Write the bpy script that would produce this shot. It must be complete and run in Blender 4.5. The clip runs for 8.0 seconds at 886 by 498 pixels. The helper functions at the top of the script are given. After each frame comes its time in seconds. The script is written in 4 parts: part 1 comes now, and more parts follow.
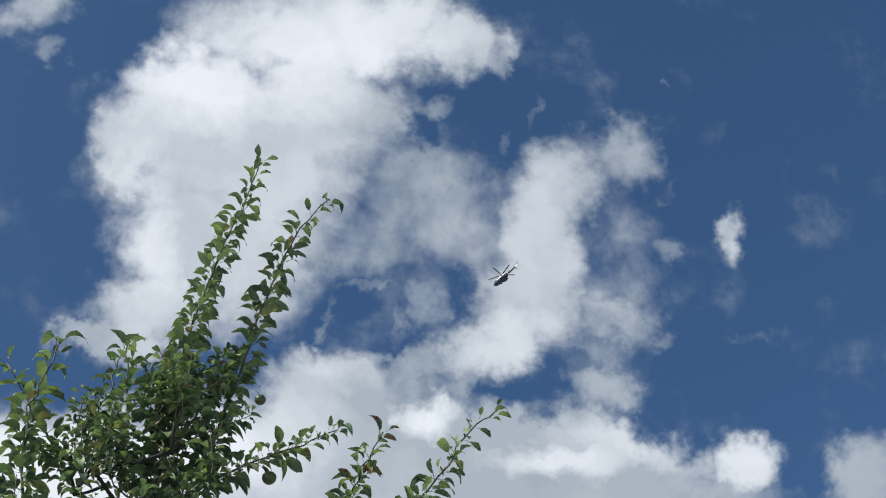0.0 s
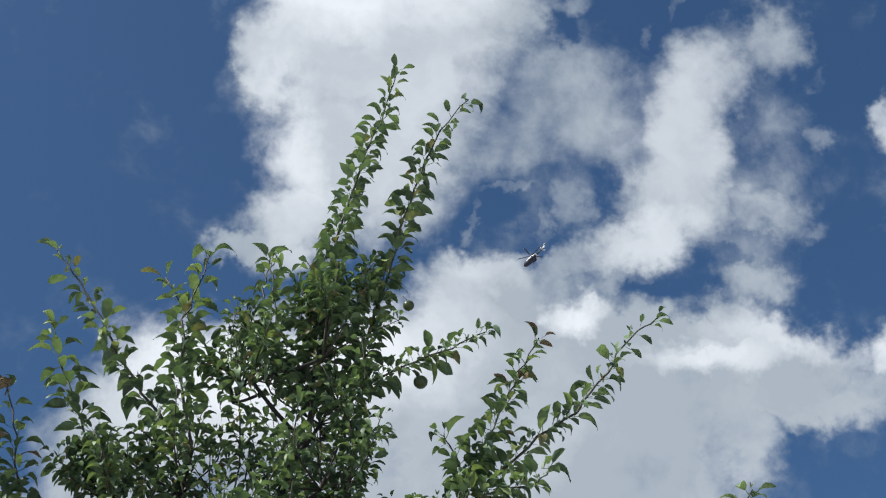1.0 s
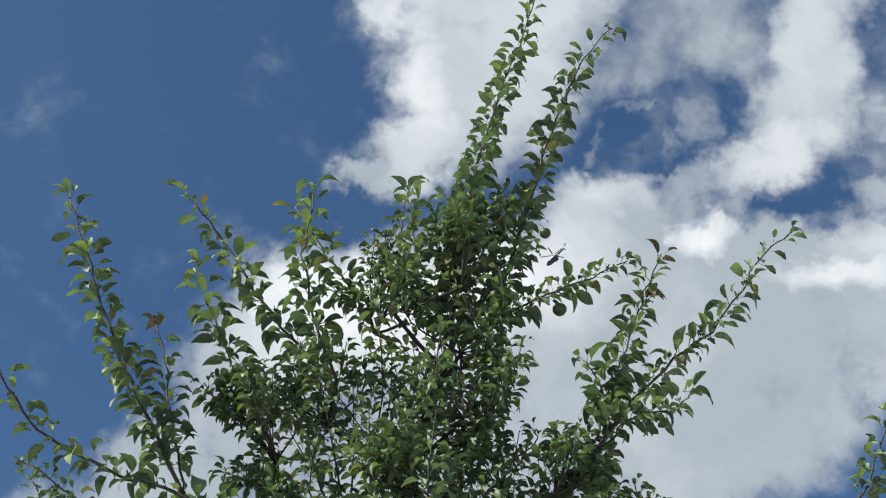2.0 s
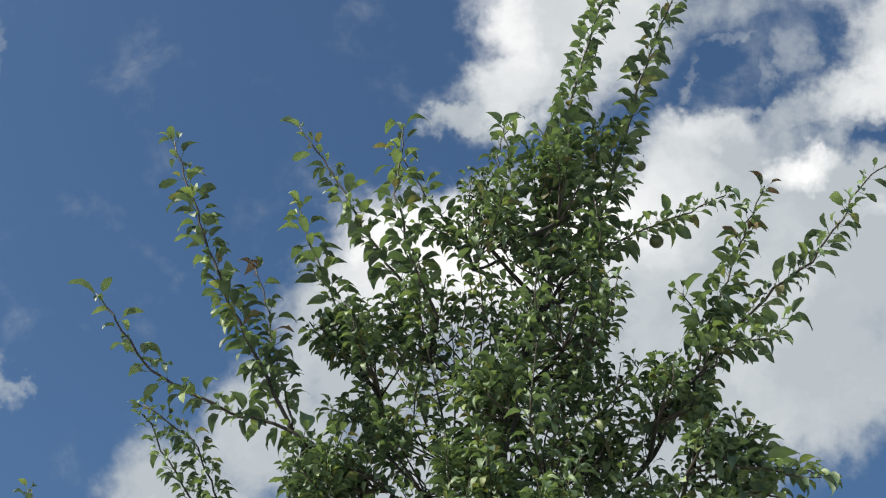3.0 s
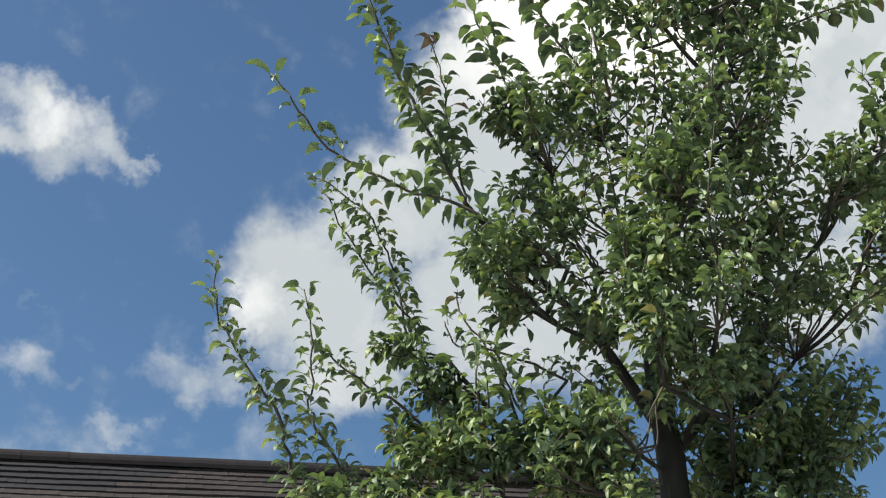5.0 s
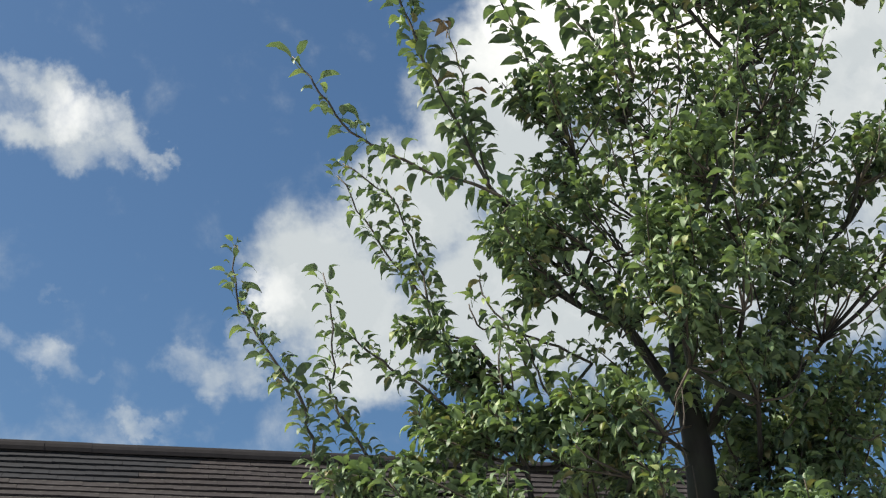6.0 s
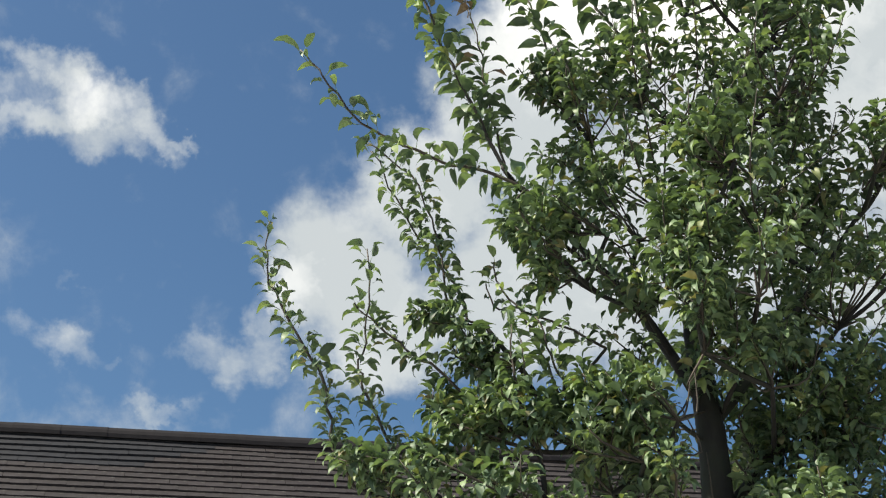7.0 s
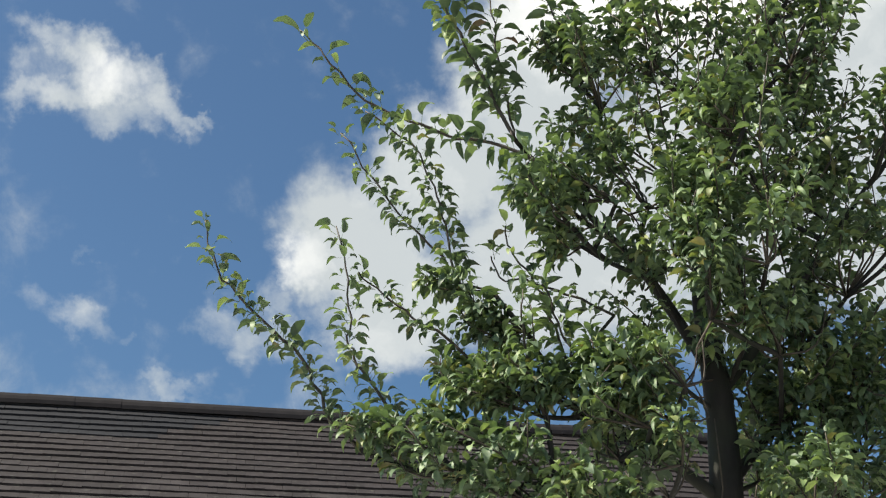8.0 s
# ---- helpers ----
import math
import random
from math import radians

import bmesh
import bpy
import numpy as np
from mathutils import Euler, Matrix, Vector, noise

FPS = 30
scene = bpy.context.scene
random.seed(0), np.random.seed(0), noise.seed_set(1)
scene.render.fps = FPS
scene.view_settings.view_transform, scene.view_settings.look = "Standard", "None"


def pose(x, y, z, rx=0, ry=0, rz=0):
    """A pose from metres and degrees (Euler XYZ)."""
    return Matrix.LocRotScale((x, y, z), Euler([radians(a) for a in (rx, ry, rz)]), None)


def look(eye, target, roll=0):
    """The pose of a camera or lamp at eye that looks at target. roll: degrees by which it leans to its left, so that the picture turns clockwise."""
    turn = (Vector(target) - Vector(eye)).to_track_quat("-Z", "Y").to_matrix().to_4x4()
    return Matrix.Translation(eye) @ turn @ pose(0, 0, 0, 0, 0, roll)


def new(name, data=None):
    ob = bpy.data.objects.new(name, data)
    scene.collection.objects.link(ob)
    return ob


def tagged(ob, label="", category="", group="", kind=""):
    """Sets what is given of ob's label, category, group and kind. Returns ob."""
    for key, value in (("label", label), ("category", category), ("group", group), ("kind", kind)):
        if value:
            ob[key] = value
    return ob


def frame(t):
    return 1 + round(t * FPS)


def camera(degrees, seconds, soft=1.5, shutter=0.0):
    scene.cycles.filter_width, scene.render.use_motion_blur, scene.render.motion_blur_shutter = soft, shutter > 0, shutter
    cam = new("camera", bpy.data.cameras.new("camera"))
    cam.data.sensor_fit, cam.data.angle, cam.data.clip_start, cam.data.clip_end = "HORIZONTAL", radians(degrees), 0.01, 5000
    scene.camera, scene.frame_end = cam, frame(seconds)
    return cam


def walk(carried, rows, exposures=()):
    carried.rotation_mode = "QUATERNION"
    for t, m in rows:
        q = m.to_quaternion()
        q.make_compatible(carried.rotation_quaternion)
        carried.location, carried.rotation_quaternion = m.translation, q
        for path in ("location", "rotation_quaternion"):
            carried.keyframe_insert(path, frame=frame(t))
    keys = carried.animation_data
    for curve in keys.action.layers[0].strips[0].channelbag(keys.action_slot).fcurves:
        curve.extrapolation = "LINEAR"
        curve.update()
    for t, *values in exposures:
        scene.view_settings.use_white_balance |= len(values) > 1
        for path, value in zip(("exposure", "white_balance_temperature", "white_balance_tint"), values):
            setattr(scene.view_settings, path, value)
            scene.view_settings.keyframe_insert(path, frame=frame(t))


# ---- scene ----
# ---------------------------------------------------------------- camera
def view(x, y, z, yaw, pitch, roll):
    return pose(x, y, z) @ pose(0, 0, 0, 0, 0, yaw) @ pose(0, 0, 0, 90 + pitch) @ pose(0, 0, 0, 0, 0, roll)


cam = camera(35.49, 8.0, soft=1.2)
PATH = [
    (0.0, view(0.200, -0.010, 1.689, -29.67, 42.59, -13.24)),
    (0.5, view(0.197, -0.009, 1.699, -25.30, 41.10, -11.36)),
    (1.0, view(0.209, -0.004, 1.703, -20.80, 39.76, -9.52)),
    (1.5, view(0.179, -0.002, 1.722, -16.80, 38.22, -7.58)),
    (3.0, view(0.161, -0.033, 1.674, -8.52, 35.42, -5.17)),
    (3.5, view(0.125, -0.073, 1.637, -5.71, 32.64, -3.74)),
    (4.0, view(0.044, -0.047, 1.639, -3.78, 29.15, -2.44)),
    (4.5, view(0.006, -0.051, 1.659, -2.90, 27.10, -1.65)),
    (6.0, view(-0.021, -0.016, 1.641, -1.44, 26.39, -1.31)),
    (6.5, view(-0.012, -0.009, 1.630, -0.98, 26.02, -0.89)),
    (7.0, view(-0.016, -0.008, 1.626, -0.66, 25.98, -0.47)),
    (7.5, view(-0.014, -0.004, 1.617, -0.36, 25.58, -0.19)),
    (8.0, view(0.000, 0.000, 1.600, -0.00, 25.00, -0.00)),
]
EXPOSURE = [(0.0, 0.20, 6280, 9), (1.0, 0.23, 6280, 9), (2.0, 0.31, 6450, 9), (3.0, 0.44, 6800, 9), (4.0, 0.64, 7000, 9), (8.0, 0.75, 7100, 8)]
walk(cam, PATH, EXPOSURE)

# ---------------------------------------------------------------- sun and sky
SUN_AZIMUTH, SUN_ELEVATION = -103.0, 50.0     # degrees; azimuth from +y towards +x
sun_way = Vector((math.sin(radians(SUN_AZIMUTH)) * math.cos(radians(SUN_ELEVATION)),
                  math.cos(radians(SUN_AZIMUTH)) * math.cos(radians(SUN_ELEVATION)),
                  math.sin(radians(SUN_ELEVATION))))
sun_data = bpy.data.lights.new("sun", "SUN")
sun_data.energy, sun_data.angle, sun_data.color = 5.0, radians(0.6), (1.0, 0.95, 0.87)
sun = new("sun", sun_data)
sun.matrix_world = look(sun_way * 60, (0, 0, 0))

# clouds: soft ellipses on the plane that touches the sky dome at azimuth 13, elevation 33 (u right, v up, half-axes, turn, density)
CLOUDS = [
    # the tall cloud above the tree
    (0.155, 0.132, 0.042, 0.031, -2, 0.40),
    (0.191, 0.167, 0.047, 0.026, -2, 0.42),
    (0.262, 0.079, 0.061, 0.019, -3, 0.45),
    (0.151, 0.370, 0.118, 0.052, 0, 1.30),
    (0.244, 0.361, 0.036, 0.035, 0, 1.20),
    (0.274, 0.343, 0.013, 0.016, 0, 0.75),
    (0.034, 0.308, 0.069, 0.049, 25, 1.30),
    (-0.006, 0.272, 0.032, 0.038, 0, 1.20),
    (0.074, 0.273, 0.104, 0.074, 0, 1.30),
    (0.052, 0.197, 0.077, 0.071, -1, 1.30),
    (0.013, 0.148, 0.063, 0.031, 10, 1.30),
    (-0.035, 0.138, 0.031, 0.013, 7, 1.10),
    (0.123, 0.242, 0.046, 0.074, -1, 1.00),
    (0.208, 0.225, 0.087, 0.059, -1, 0.80),
    (0.158, 0.198, 0.038, 0.039, -1, 0.80),
    (0.320, 0.237, 0.051, 0.040, 13, 1.00),
    (0.366, 0.259, 0.032, 0.038, -21, 0.85),
    (0.300, 0.193, 0.047, 0.053, -1, 1.15),
    (0.278, 0.146, 0.053, 0.045, -2, 1.20),
    (0.252, 0.117, 0.061, 0.026, 16, 1.15),
    (0.347, 0.133, 0.045, 0.021, -14, 0.75),
    (0.377, 0.123, 0.021, 0.011, -2, 0.55),
    (0.199, 0.147, 0.018, 0.025, -2, 0.62),
    (0.127, 0.139, 0.006, 0.022, -22, 0.55),
    (0.156, 0.159, 0.026, 0.006, 2, 0.55),
    (0.180, 0.131, 0.008, 0.025, -2, 0.50),
    (0.135, 0.090, 0.074, 0.029, -2, 1.25),
    (0.093, 0.059, 0.089, 0.048, -3, 1.30),
    (0.203, 0.066, 0.030, 0.017, -3, 1.35),
    (0.178, 0.102, 0.055, 0.015, 2, 0.90),
    (0.232, 0.088, 0.034, 0.011, 11, 0.70),
    (0.335, 0.083, 0.038, 0.021, -2, 0.95),
    (0.308, 0.057, 0.040, 0.025, -3, 1.00),
    (0.346, 0.032, 0.053, 0.031, -13, 1.20),
    (0.279, 0.021, 0.052, 0.025, -3, 1.25),
    (0.440, 0.018, 0.036, 0.026, -3, 1.20),
    (0.391, 0.014, 0.041, 0.021, -3, 1.10),
    (0.342, -0.003, 0.133, 0.026, -3, 1.30),
    (0.193, 0.017, 0.134, 0.034, -3, 1.30),
    (0.450, 0.194, 0.019, 0.023, -1, 0.95),
    (0.391, 0.182, 0.014, 0.013, -1, 0.52),
    (0.402, 0.227, 0.013, 0.010, -1, 0.42),
    (0.451, 0.115, 0.040, 0.007, 4, 0.42),
    (0.300, 0.299, 0.007, 0.019, -15, 0.55),
    (0.274, 0.282, 0.006, 0.012, 0, 0.42),
    (0.224, 0.302, 0.020, 0.013, 0, 0.50),
    (-0.073, 0.374, 0.030, 0.024, 0, 0.80),
    (-0.062, 0.338, 0.014, 0.011, -21, 0.50),
    (0.549, 0.004, 0.040, 0.028, 18, 1.20),
    (0.410, 0.311, 0.006, 0.005, 0, 0.42),
    (0.131, 0.307, 0.073, 0.049, 0, 1.25),
    (0.336, 0.161, 0.063, 0.053, -2, 0.55),
    (0.308, 0.108, 0.067, 0.026, -2, 0.55),
    (0.358, 0.205, 0.037, 0.049, -1, 0.50),
    (0.254, 0.199, 0.040, 0.048, -1, 0.70),
    # the grey field behind the tree
    (0.295, -0.029, 0.048, 0.049, -5, 1.15),
    (0.261, -0.075, 0.050, 0.045, -5, 1.10),
    (0.214, -0.009, 0.116, 0.088, -5, 1.30),
    (0.158, 0.050, 0.108, 0.049, -5, 1.30),
    (0.250, 0.048, 0.079, 0.027, 2, 1.30),
    (0.325, 0.028, 0.050, 0.027, 2, 1.20),
    (0.186, -0.079, 0.119, 0.060, -5, 1.30),
    (0.060, 0.018, 0.172, 0.067, -5, 1.30),
    (-0.037, 0.035, 0.085, 0.057, -5, 1.30),
    (-0.101, 0.037, 0.034, 0.032, -5, 1.25),
    (-0.149, -0.002, 0.052, 0.038, 19, 1.25),
    (-0.212, -0.044, 0.047, 0.024, 19, 1.10),
    (-0.278, -0.130, 0.062, 0.070, 18, 1.30),
    (-0.250, -0.176, 0.065, 0.054, -5, 1.30),
    (-0.203, -0.070, 0.070, 0.058, 22, 1.30),
    (-0.131, -0.020, 0.070, 0.077, -7, 1.30),
    (-0.104, -0.139, 0.124, 0.083, -6, 1.30),
    (0.002, -0.097, 0.139, 0.125, -6, 1.30),
    (0.105, -0.050, 0.076, 0.098, -7, 1.20),
    (0.094, -0.160, 0.058, 0.060, -6, 1.20),
    (-0.084, 0.031, 0.089, 0.060, -7, 1.30),
    (-0.310, -0.135, 0.033, 0.035, -5, 1.20),
    # small cumulus and wisps
    (-0.419, 0.014, 0.027, 0.023, -41, 0.84),
    (-0.508, 0.038, 0.028, 0.022, -7, 0.53),
    (-0.435, 0.001, 0.027, 0.018, -26, 0.70),
    (-0.470, 0.053, 0.039, 0.027, -7, 0.97),
    (-0.437, 0.027, 0.028, 0.032, -7, 0.92),
    (-0.497, 0.018, 0.042, 0.018, 2, 0.79),
    (-0.458, -0.002, 0.032, 0.020, -6, 0.66),
    (-0.404, -0.001, 0.027, 0.016, -36, 0.70),
    (-0.388, -0.008, 0.016, 0.007, -21, 0.66),
    (-0.507, 0.071, 0.017, 0.011, -7, 0.37),
    (-0.541, -0.134, 0.023, 0.016, -25, 0.44),
    (-0.506, -0.153, 0.039, 0.016, -25, 0.53),
    (-0.478, -0.172, 0.015, 0.008, -15, 0.44),
    (-0.487, -0.113, 0.020, 0.005, 8, 0.32),
    (-0.397, -0.168, 0.029, 0.020, 13, 0.51),
    (-0.377, -0.184, 0.026, 0.029, -5, 0.70),
    (-0.354, -0.184, 0.023, 0.027, -5, 0.66),
    (-0.454, 0.025, 0.056, 0.032, -31, 0.88),
    (-0.427, -0.240, 0.243, 0.055, -4, 0.30),
    (-0.350, -0.155, 0.018, 0.026, -5, 0.63),
    (-0.440, -0.215, 0.044, 0.011, -14, 0.55),
    (-0.386, -0.228, 0.028, 0.014, -4, 0.44),
    (-0.445, -0.203, 0.033, 0.006, -5, 0.32),
    (-0.489, 0.066, 0.028, 0.017, -7, 0.75),
    (-0.519, 0.018, 0.023, 0.017, -7, 0.70),
    (-0.423, 0.032, 0.018, 0.017, -7, 0.80),
    (-0.370, 0.235, 0.009, 0.030, -8, 0.50),
]
GAPS = [
    (0.210, 0.288, 0.021, 0.013, 0, 0.35),
    (0.151, 0.137, 0.020, 0.016, -2, 0.30),
    (0.308, 0.102, 0.027, 0.009, 6, 0.25),
    (0.280, 0.061, 0.017, 0.009, -3, 0.50),
    (0.262, 0.083, 0.026, 0.008, -2, 0.30),
    (0.234, 0.165, 0.017, 0.017, -2, 0.15),
]
# the lit, white parts of the clouds
WHITE = [
    (0.073, 0.334, 0.136, 0.061, 10, 1.00),
    (0.001, 0.215, 0.040, 0.096, -1, 0.85),
    (0.195, 0.366, 0.098, 0.039, 0, 0.90),
    (0.080, 0.213, 0.074, 0.093, -1, 0.55),
    (0.307, 0.198, 0.059, 0.092, 12, 0.60),
    (0.202, 0.067, 0.026, 0.017, -3, 1.10),
    (0.347, 0.045, 0.062, 0.021, -12, 0.70),
    (0.440, 0.022, 0.039, 0.022, -3, 0.90),
    (0.265, 0.121, 0.057, 0.026, 11, 0.70),
    (0.136, 0.106, 0.050, 0.021, -2, 0.50),
    (0.451, 0.198, 0.019, 0.018, -1, 0.60),
    (-0.073, 0.376, 0.024, 0.017, 0, 0.50),
    (-0.006, 0.057, 0.128, 0.059, -3, 1.30),
    (0.073, 0.243, 0.095, 0.094, -1, 0.50),
    (-0.077, 0.031, 0.081, 0.053, -5, 0.70),
    (-0.108, 0.054, 0.028, 0.022, -5, 0.80),
    (0.302, 0.030, 0.059, 0.017, 2, 0.90),
    (-0.049, 0.077, 0.024, 0.016, -5, 0.70),
    (-0.452, 0.035, 0.030, 0.028, -7, 0.65),
    (-0.318, -0.126, 0.029, 0.029, -5, 0.55),
    (-0.196, -0.022, 0.042, 0.027, 22, 0.40),
]


def sky_world():
    world = bpy.data.worlds.new("daylight")
    scene.world = world
    world.use_nodes = True
    nt = world.node_tree
    nt.nodes.clear()
    link = nt.links.new

    def node(kind, **sets):
        n = nt.nodes.new(kind)
        for key, value in sets.items():
            setattr(n, key, value)
        return n

    def math_node(op, a, b=0.0, clamp=False):
        n = node("ShaderNodeMath", operation=op, use_clamp=clamp)
        for socket, value in zip(n.inputs, (a, b)):
            if isinstance(value, (int, float)):
                socket.default_value = value
            else:
                link(value, socket)
        return n.outputs[0]

    def dot(a, v):
        n = node("ShaderNodeVectorMath", operation="DOT_PRODUCT")
        link(a, n.inputs[0])
        n.inputs[1].default_value = v
        return n.outputs["Value"]

    def fbm(vector, scale, detail, rough=0.55, distortion=0.0):
        n = node("ShaderNodeTexNoise")
        n.inputs["Scale"].default_value, n.inputs["Detail"].default_value = scale, detail
        n.inputs["Roughness"].default_value, n.inputs["Distortion"].default_value = rough, distortion
        link(vector, n.inputs["Vector"])
        return n

    def ramp(value, a, b, smooth=True, lo=0.0, hi=1.0):
        n = node("ShaderNodeMapRange", interpolation_type="SMOOTHSTEP" if smooth else "LINEAR")
        n.clamp = True
        link(value, n.inputs["Value"])
        for key, x in (("From Min", a), ("From Max", b), ("To Min", lo), ("To Max", hi)):
            n.inputs[key].default_value = x
        return n.outputs["Result"]

    def blobs(vector, rows, inner, outer, before=None):
        """Soft ellipses, the largest wins; worked out in batches, each after the one before."""
        def wait(vector, value):
            nought = node("ShaderNodeVectorMath", operation="SCALE")
            nought.inputs[0].default_value = (1e-7, 0, 0)
            link(value, nought.inputs["Scale"])
            add = node("ShaderNodeVectorMath", operation="ADD")
            link(vector, add.inputs[0]), link(nought.outputs[0], add.inputs[1])
            return add.outputs[0]

        total = None
        if before is not None:
            vector = wait(vector, before)
        for i, (u, v, ru, rv, turn, weight) in enumerate(rows):
            if i and i % 8 == 0:
                vector = wait(vector, total)
            m = node("ShaderNodeMapping", vector_type="TEXTURE")
            m.inputs["Location"].default_value = (u, v, 0)
            m.inputs["Rotation"].default_value = (0, 0, radians(turn))
            m.inputs["Scale"].default_value = (ru, rv, 1)
            link(vector, m.inputs["Vector"])
            length = node("ShaderNodeVectorMath", operation="LENGTH")
            link(m.outputs[0], length.inputs[0])
            one = ramp(length.outputs["Value"], outer, inner, True, 0.0, weight)
            if total is None:
                total = one
            else:
                n = node("ShaderNodeMath", operation="SMOOTH_MAX")
                link(total, n.inputs[0]), link(one, n.inputs[1])
                n.inputs[2].default_value = 0.12
                total = n.outputs[0]
        return total

    way = node("ShaderNodeTexCoord").outputs["Generated"]
    right, up, ahead = (0.9744, -0.225, 0.0), (-0.1225, -0.5307, 0.8387), (0.1887, 0.8172, 0.5446)
    depth = dot(way, ahead)
    safe = math_node("MAXIMUM", depth, 0.2)
    plane = node("ShaderNodeCombineXYZ")
    link(math_node("DIVIDE", dot(way, right), safe), plane.inputs[0])
    link(math_node("DIVIDE", dot(way, up), safe), plane.inputs[1])

    # billows push the outlines about at three sizes
    warped = plane.outputs[0]
    for scale, detail, amount in ((7.0, 2.0, 0.045), (24.0, 4.0, 0.050), (75.0, 5.0, 0.024)):
        n = fbm(plane.outputs[0], scale, detail, 0.6)
        sub = node("ShaderNodeVectorMath", operation="SUBTRACT")
        link(n.outputs["Color"], sub.inputs[0])
        sub.inputs[1].default_value = (0.5, 0.5, 0.5)
        mul = node("ShaderNodeVectorMath", operation="SCALE")
        link(sub.outputs[0], mul.inputs[0])
        mul.inputs["Scale"].default_value = amount
        add = node("ShaderNodeVectorMath", operation="ADD")
        link(warped, add.inputs[0]), link(mul.outputs[0], add.inputs[1])
        warped = add.outputs[0]
    flat = node("ShaderNodeVectorMath", operation="MULTIPLY")
    link(warped, flat.inputs[0])
    flat.inputs[1].default_value = (1, 1, 0)
    warped = flat.outputs[0]

    solid = blobs(warped, CLOUDS, 0.25, 1.5)
    body = math_node("SUBTRACT", solid, blobs(warped, GAPS, 0.3, 1.3, solid))
    # beyond the mapped part the sky goes on with scattered clouds of the same kind
    scattered = ramp(fbm(way, 2.6, 3.0).outputs["Fac"], 0.46, 0.66)
    here = ramp(depth, 0.80, 0.90)
    pick = node("ShaderNodeMix", data_type="FLOAT")
    link(here, pick.inputs[0]), link(scattered, pick.inputs[2]), link(body, pick.inputs[3])
    fine = math_node("SUBTRACT", fbm(plane.outputs[0], 16.0, 12.0, 0.60, 0.15).outputs["Fac"], 0.5)
    density = math_node("ADD", pick.outputs[0], math_node("MULTIPLY", fine, 1.7))
    cover = ramp(density, 0.10, 1.12)

    lit = math_node("ADD", blobs(warped, WHITE, 0.2, 1.5, body), math_node("MULTIPLY", math_node("SUBTRACT", fbm(warped, 9.0, 6.0).outputs["Fac"], 0.56), 1.3), True)
    shade = node("ShaderNodeMix", data_type="RGBA")
    link(lit, shade.inputs[0])
    shade.inputs[6].default_value = (4.6, 5.15, 5.75, 1)
    shade.inputs[7].default_value = (9.5, 9.75, 10.1, 1)

    sky = node("ShaderNodeTexSky", sky_type="NISHITA")
    sky.sun_disc = False
    sky.sun_elevation, sky.sun_rotation = radians(SUN_ELEVATION), radians(SUN_AZIMUTH)
    sky.altitude, sky.air_density, sky.dust_density, sky.ozone_density = 100, 1.0, 2.4, 2.0
    mix = node("ShaderNodeMix", data_type="RGBA")
    tint = node("ShaderNodeMix", data_type="RGBA", blend_type="MULTIPLY")
    tint.inputs[0].default_value, tint.inputs[7].default_value = 1.0, (0.53, 0.76, 0.945, 1)
    link(sky.outputs[0], tint.inputs[6])
    link(cover, mix.inputs[0]), link(tint.outputs[2], mix.inputs[6]), link(shade.outputs[2], mix.inputs[7])
    back = node("ShaderNodeBackground")
    back.inputs["Strength"].default_value = 0.078
    link(mix.outputs[2], back.inputs["Color"])
    link(back.outputs[0], node("ShaderNodeOutputWorld").inputs["Surface"])
    world.cycles.sampling_method = "MANUAL"
    world.cycles.sample_map_resolution = 512


sky_world()


# ---------------------------------------------------------------- materials
def material(name, build):
    mat = bpy.data.materials.new(name)
    mat.use_nodes = True
    nt = mat.node_tree
    bsdf = nt.nodes["Principled BSDF"]
    build(nt, bsdf)
    return mat


def noise_ramp(nt, scale, stops, detail=4.0, coords="Object", stretch=(1, 1, 1)):
    """Noise through a colour ramp: the ramp's colour and the noise itself."""
    co = nt.nodes.new("ShaderNodeTexCoord")
    mp = nt.nodes.new("ShaderNodeMapping")
    mp.inputs["Scale"].default_value = stretch
    no = nt.nodes.new("ShaderNodeTexNoise")
    no.inputs["Scale"].default_value, no.inputs["Detail"].default_value = scale, detail
    cr = nt.nodes.new("ShaderNodeValToRGB")
    while len(cr.color_ramp.elements) < len(stops):
        cr.color_ramp.elements.new(0.5)
    for el, (at, colour) in zip(cr.color_ramp.elements, stops):
        el.position, el.color = at, (*colour, 1)
    nt.links.new(co.outputs[coords], mp.inputs[0])
    nt.links.new(mp.outputs[0], no.inputs["Vector"])
    nt.links.new(no.outputs["Fac"], cr.inputs[0])
    return cr.outputs[0], no.outputs["Fac"]


def bump(nt, bsdf, height, strength, distance):
    b = nt.nodes.new("ShaderNodeBump")
    b.inputs["Strength"].default_value, b.inputs["Distance"].default_value = strength, distance
    nt.links.new(height, b.inputs["Height"])
    nt.links.new(b.outputs[0], bsdf.inputs["Normal"])


def blend(nt, fac, a, b, mode="MIX"):
    m = nt.nodes.new("ShaderNodeMix")
    m.data_type, m.blend_type = "RGBA", mode
    for socket, value in ((m.inputs[0], fac), (m.inputs[6], a), (m.inputs[7], b)):
        if isinstance(value, (int, float)):
            socket.default_value = value
        elif isinstance(value, tuple):
            socket.default_value = (*value, 1)
        else:
            nt.links.new(value, socket)
    return m.outputs[2]


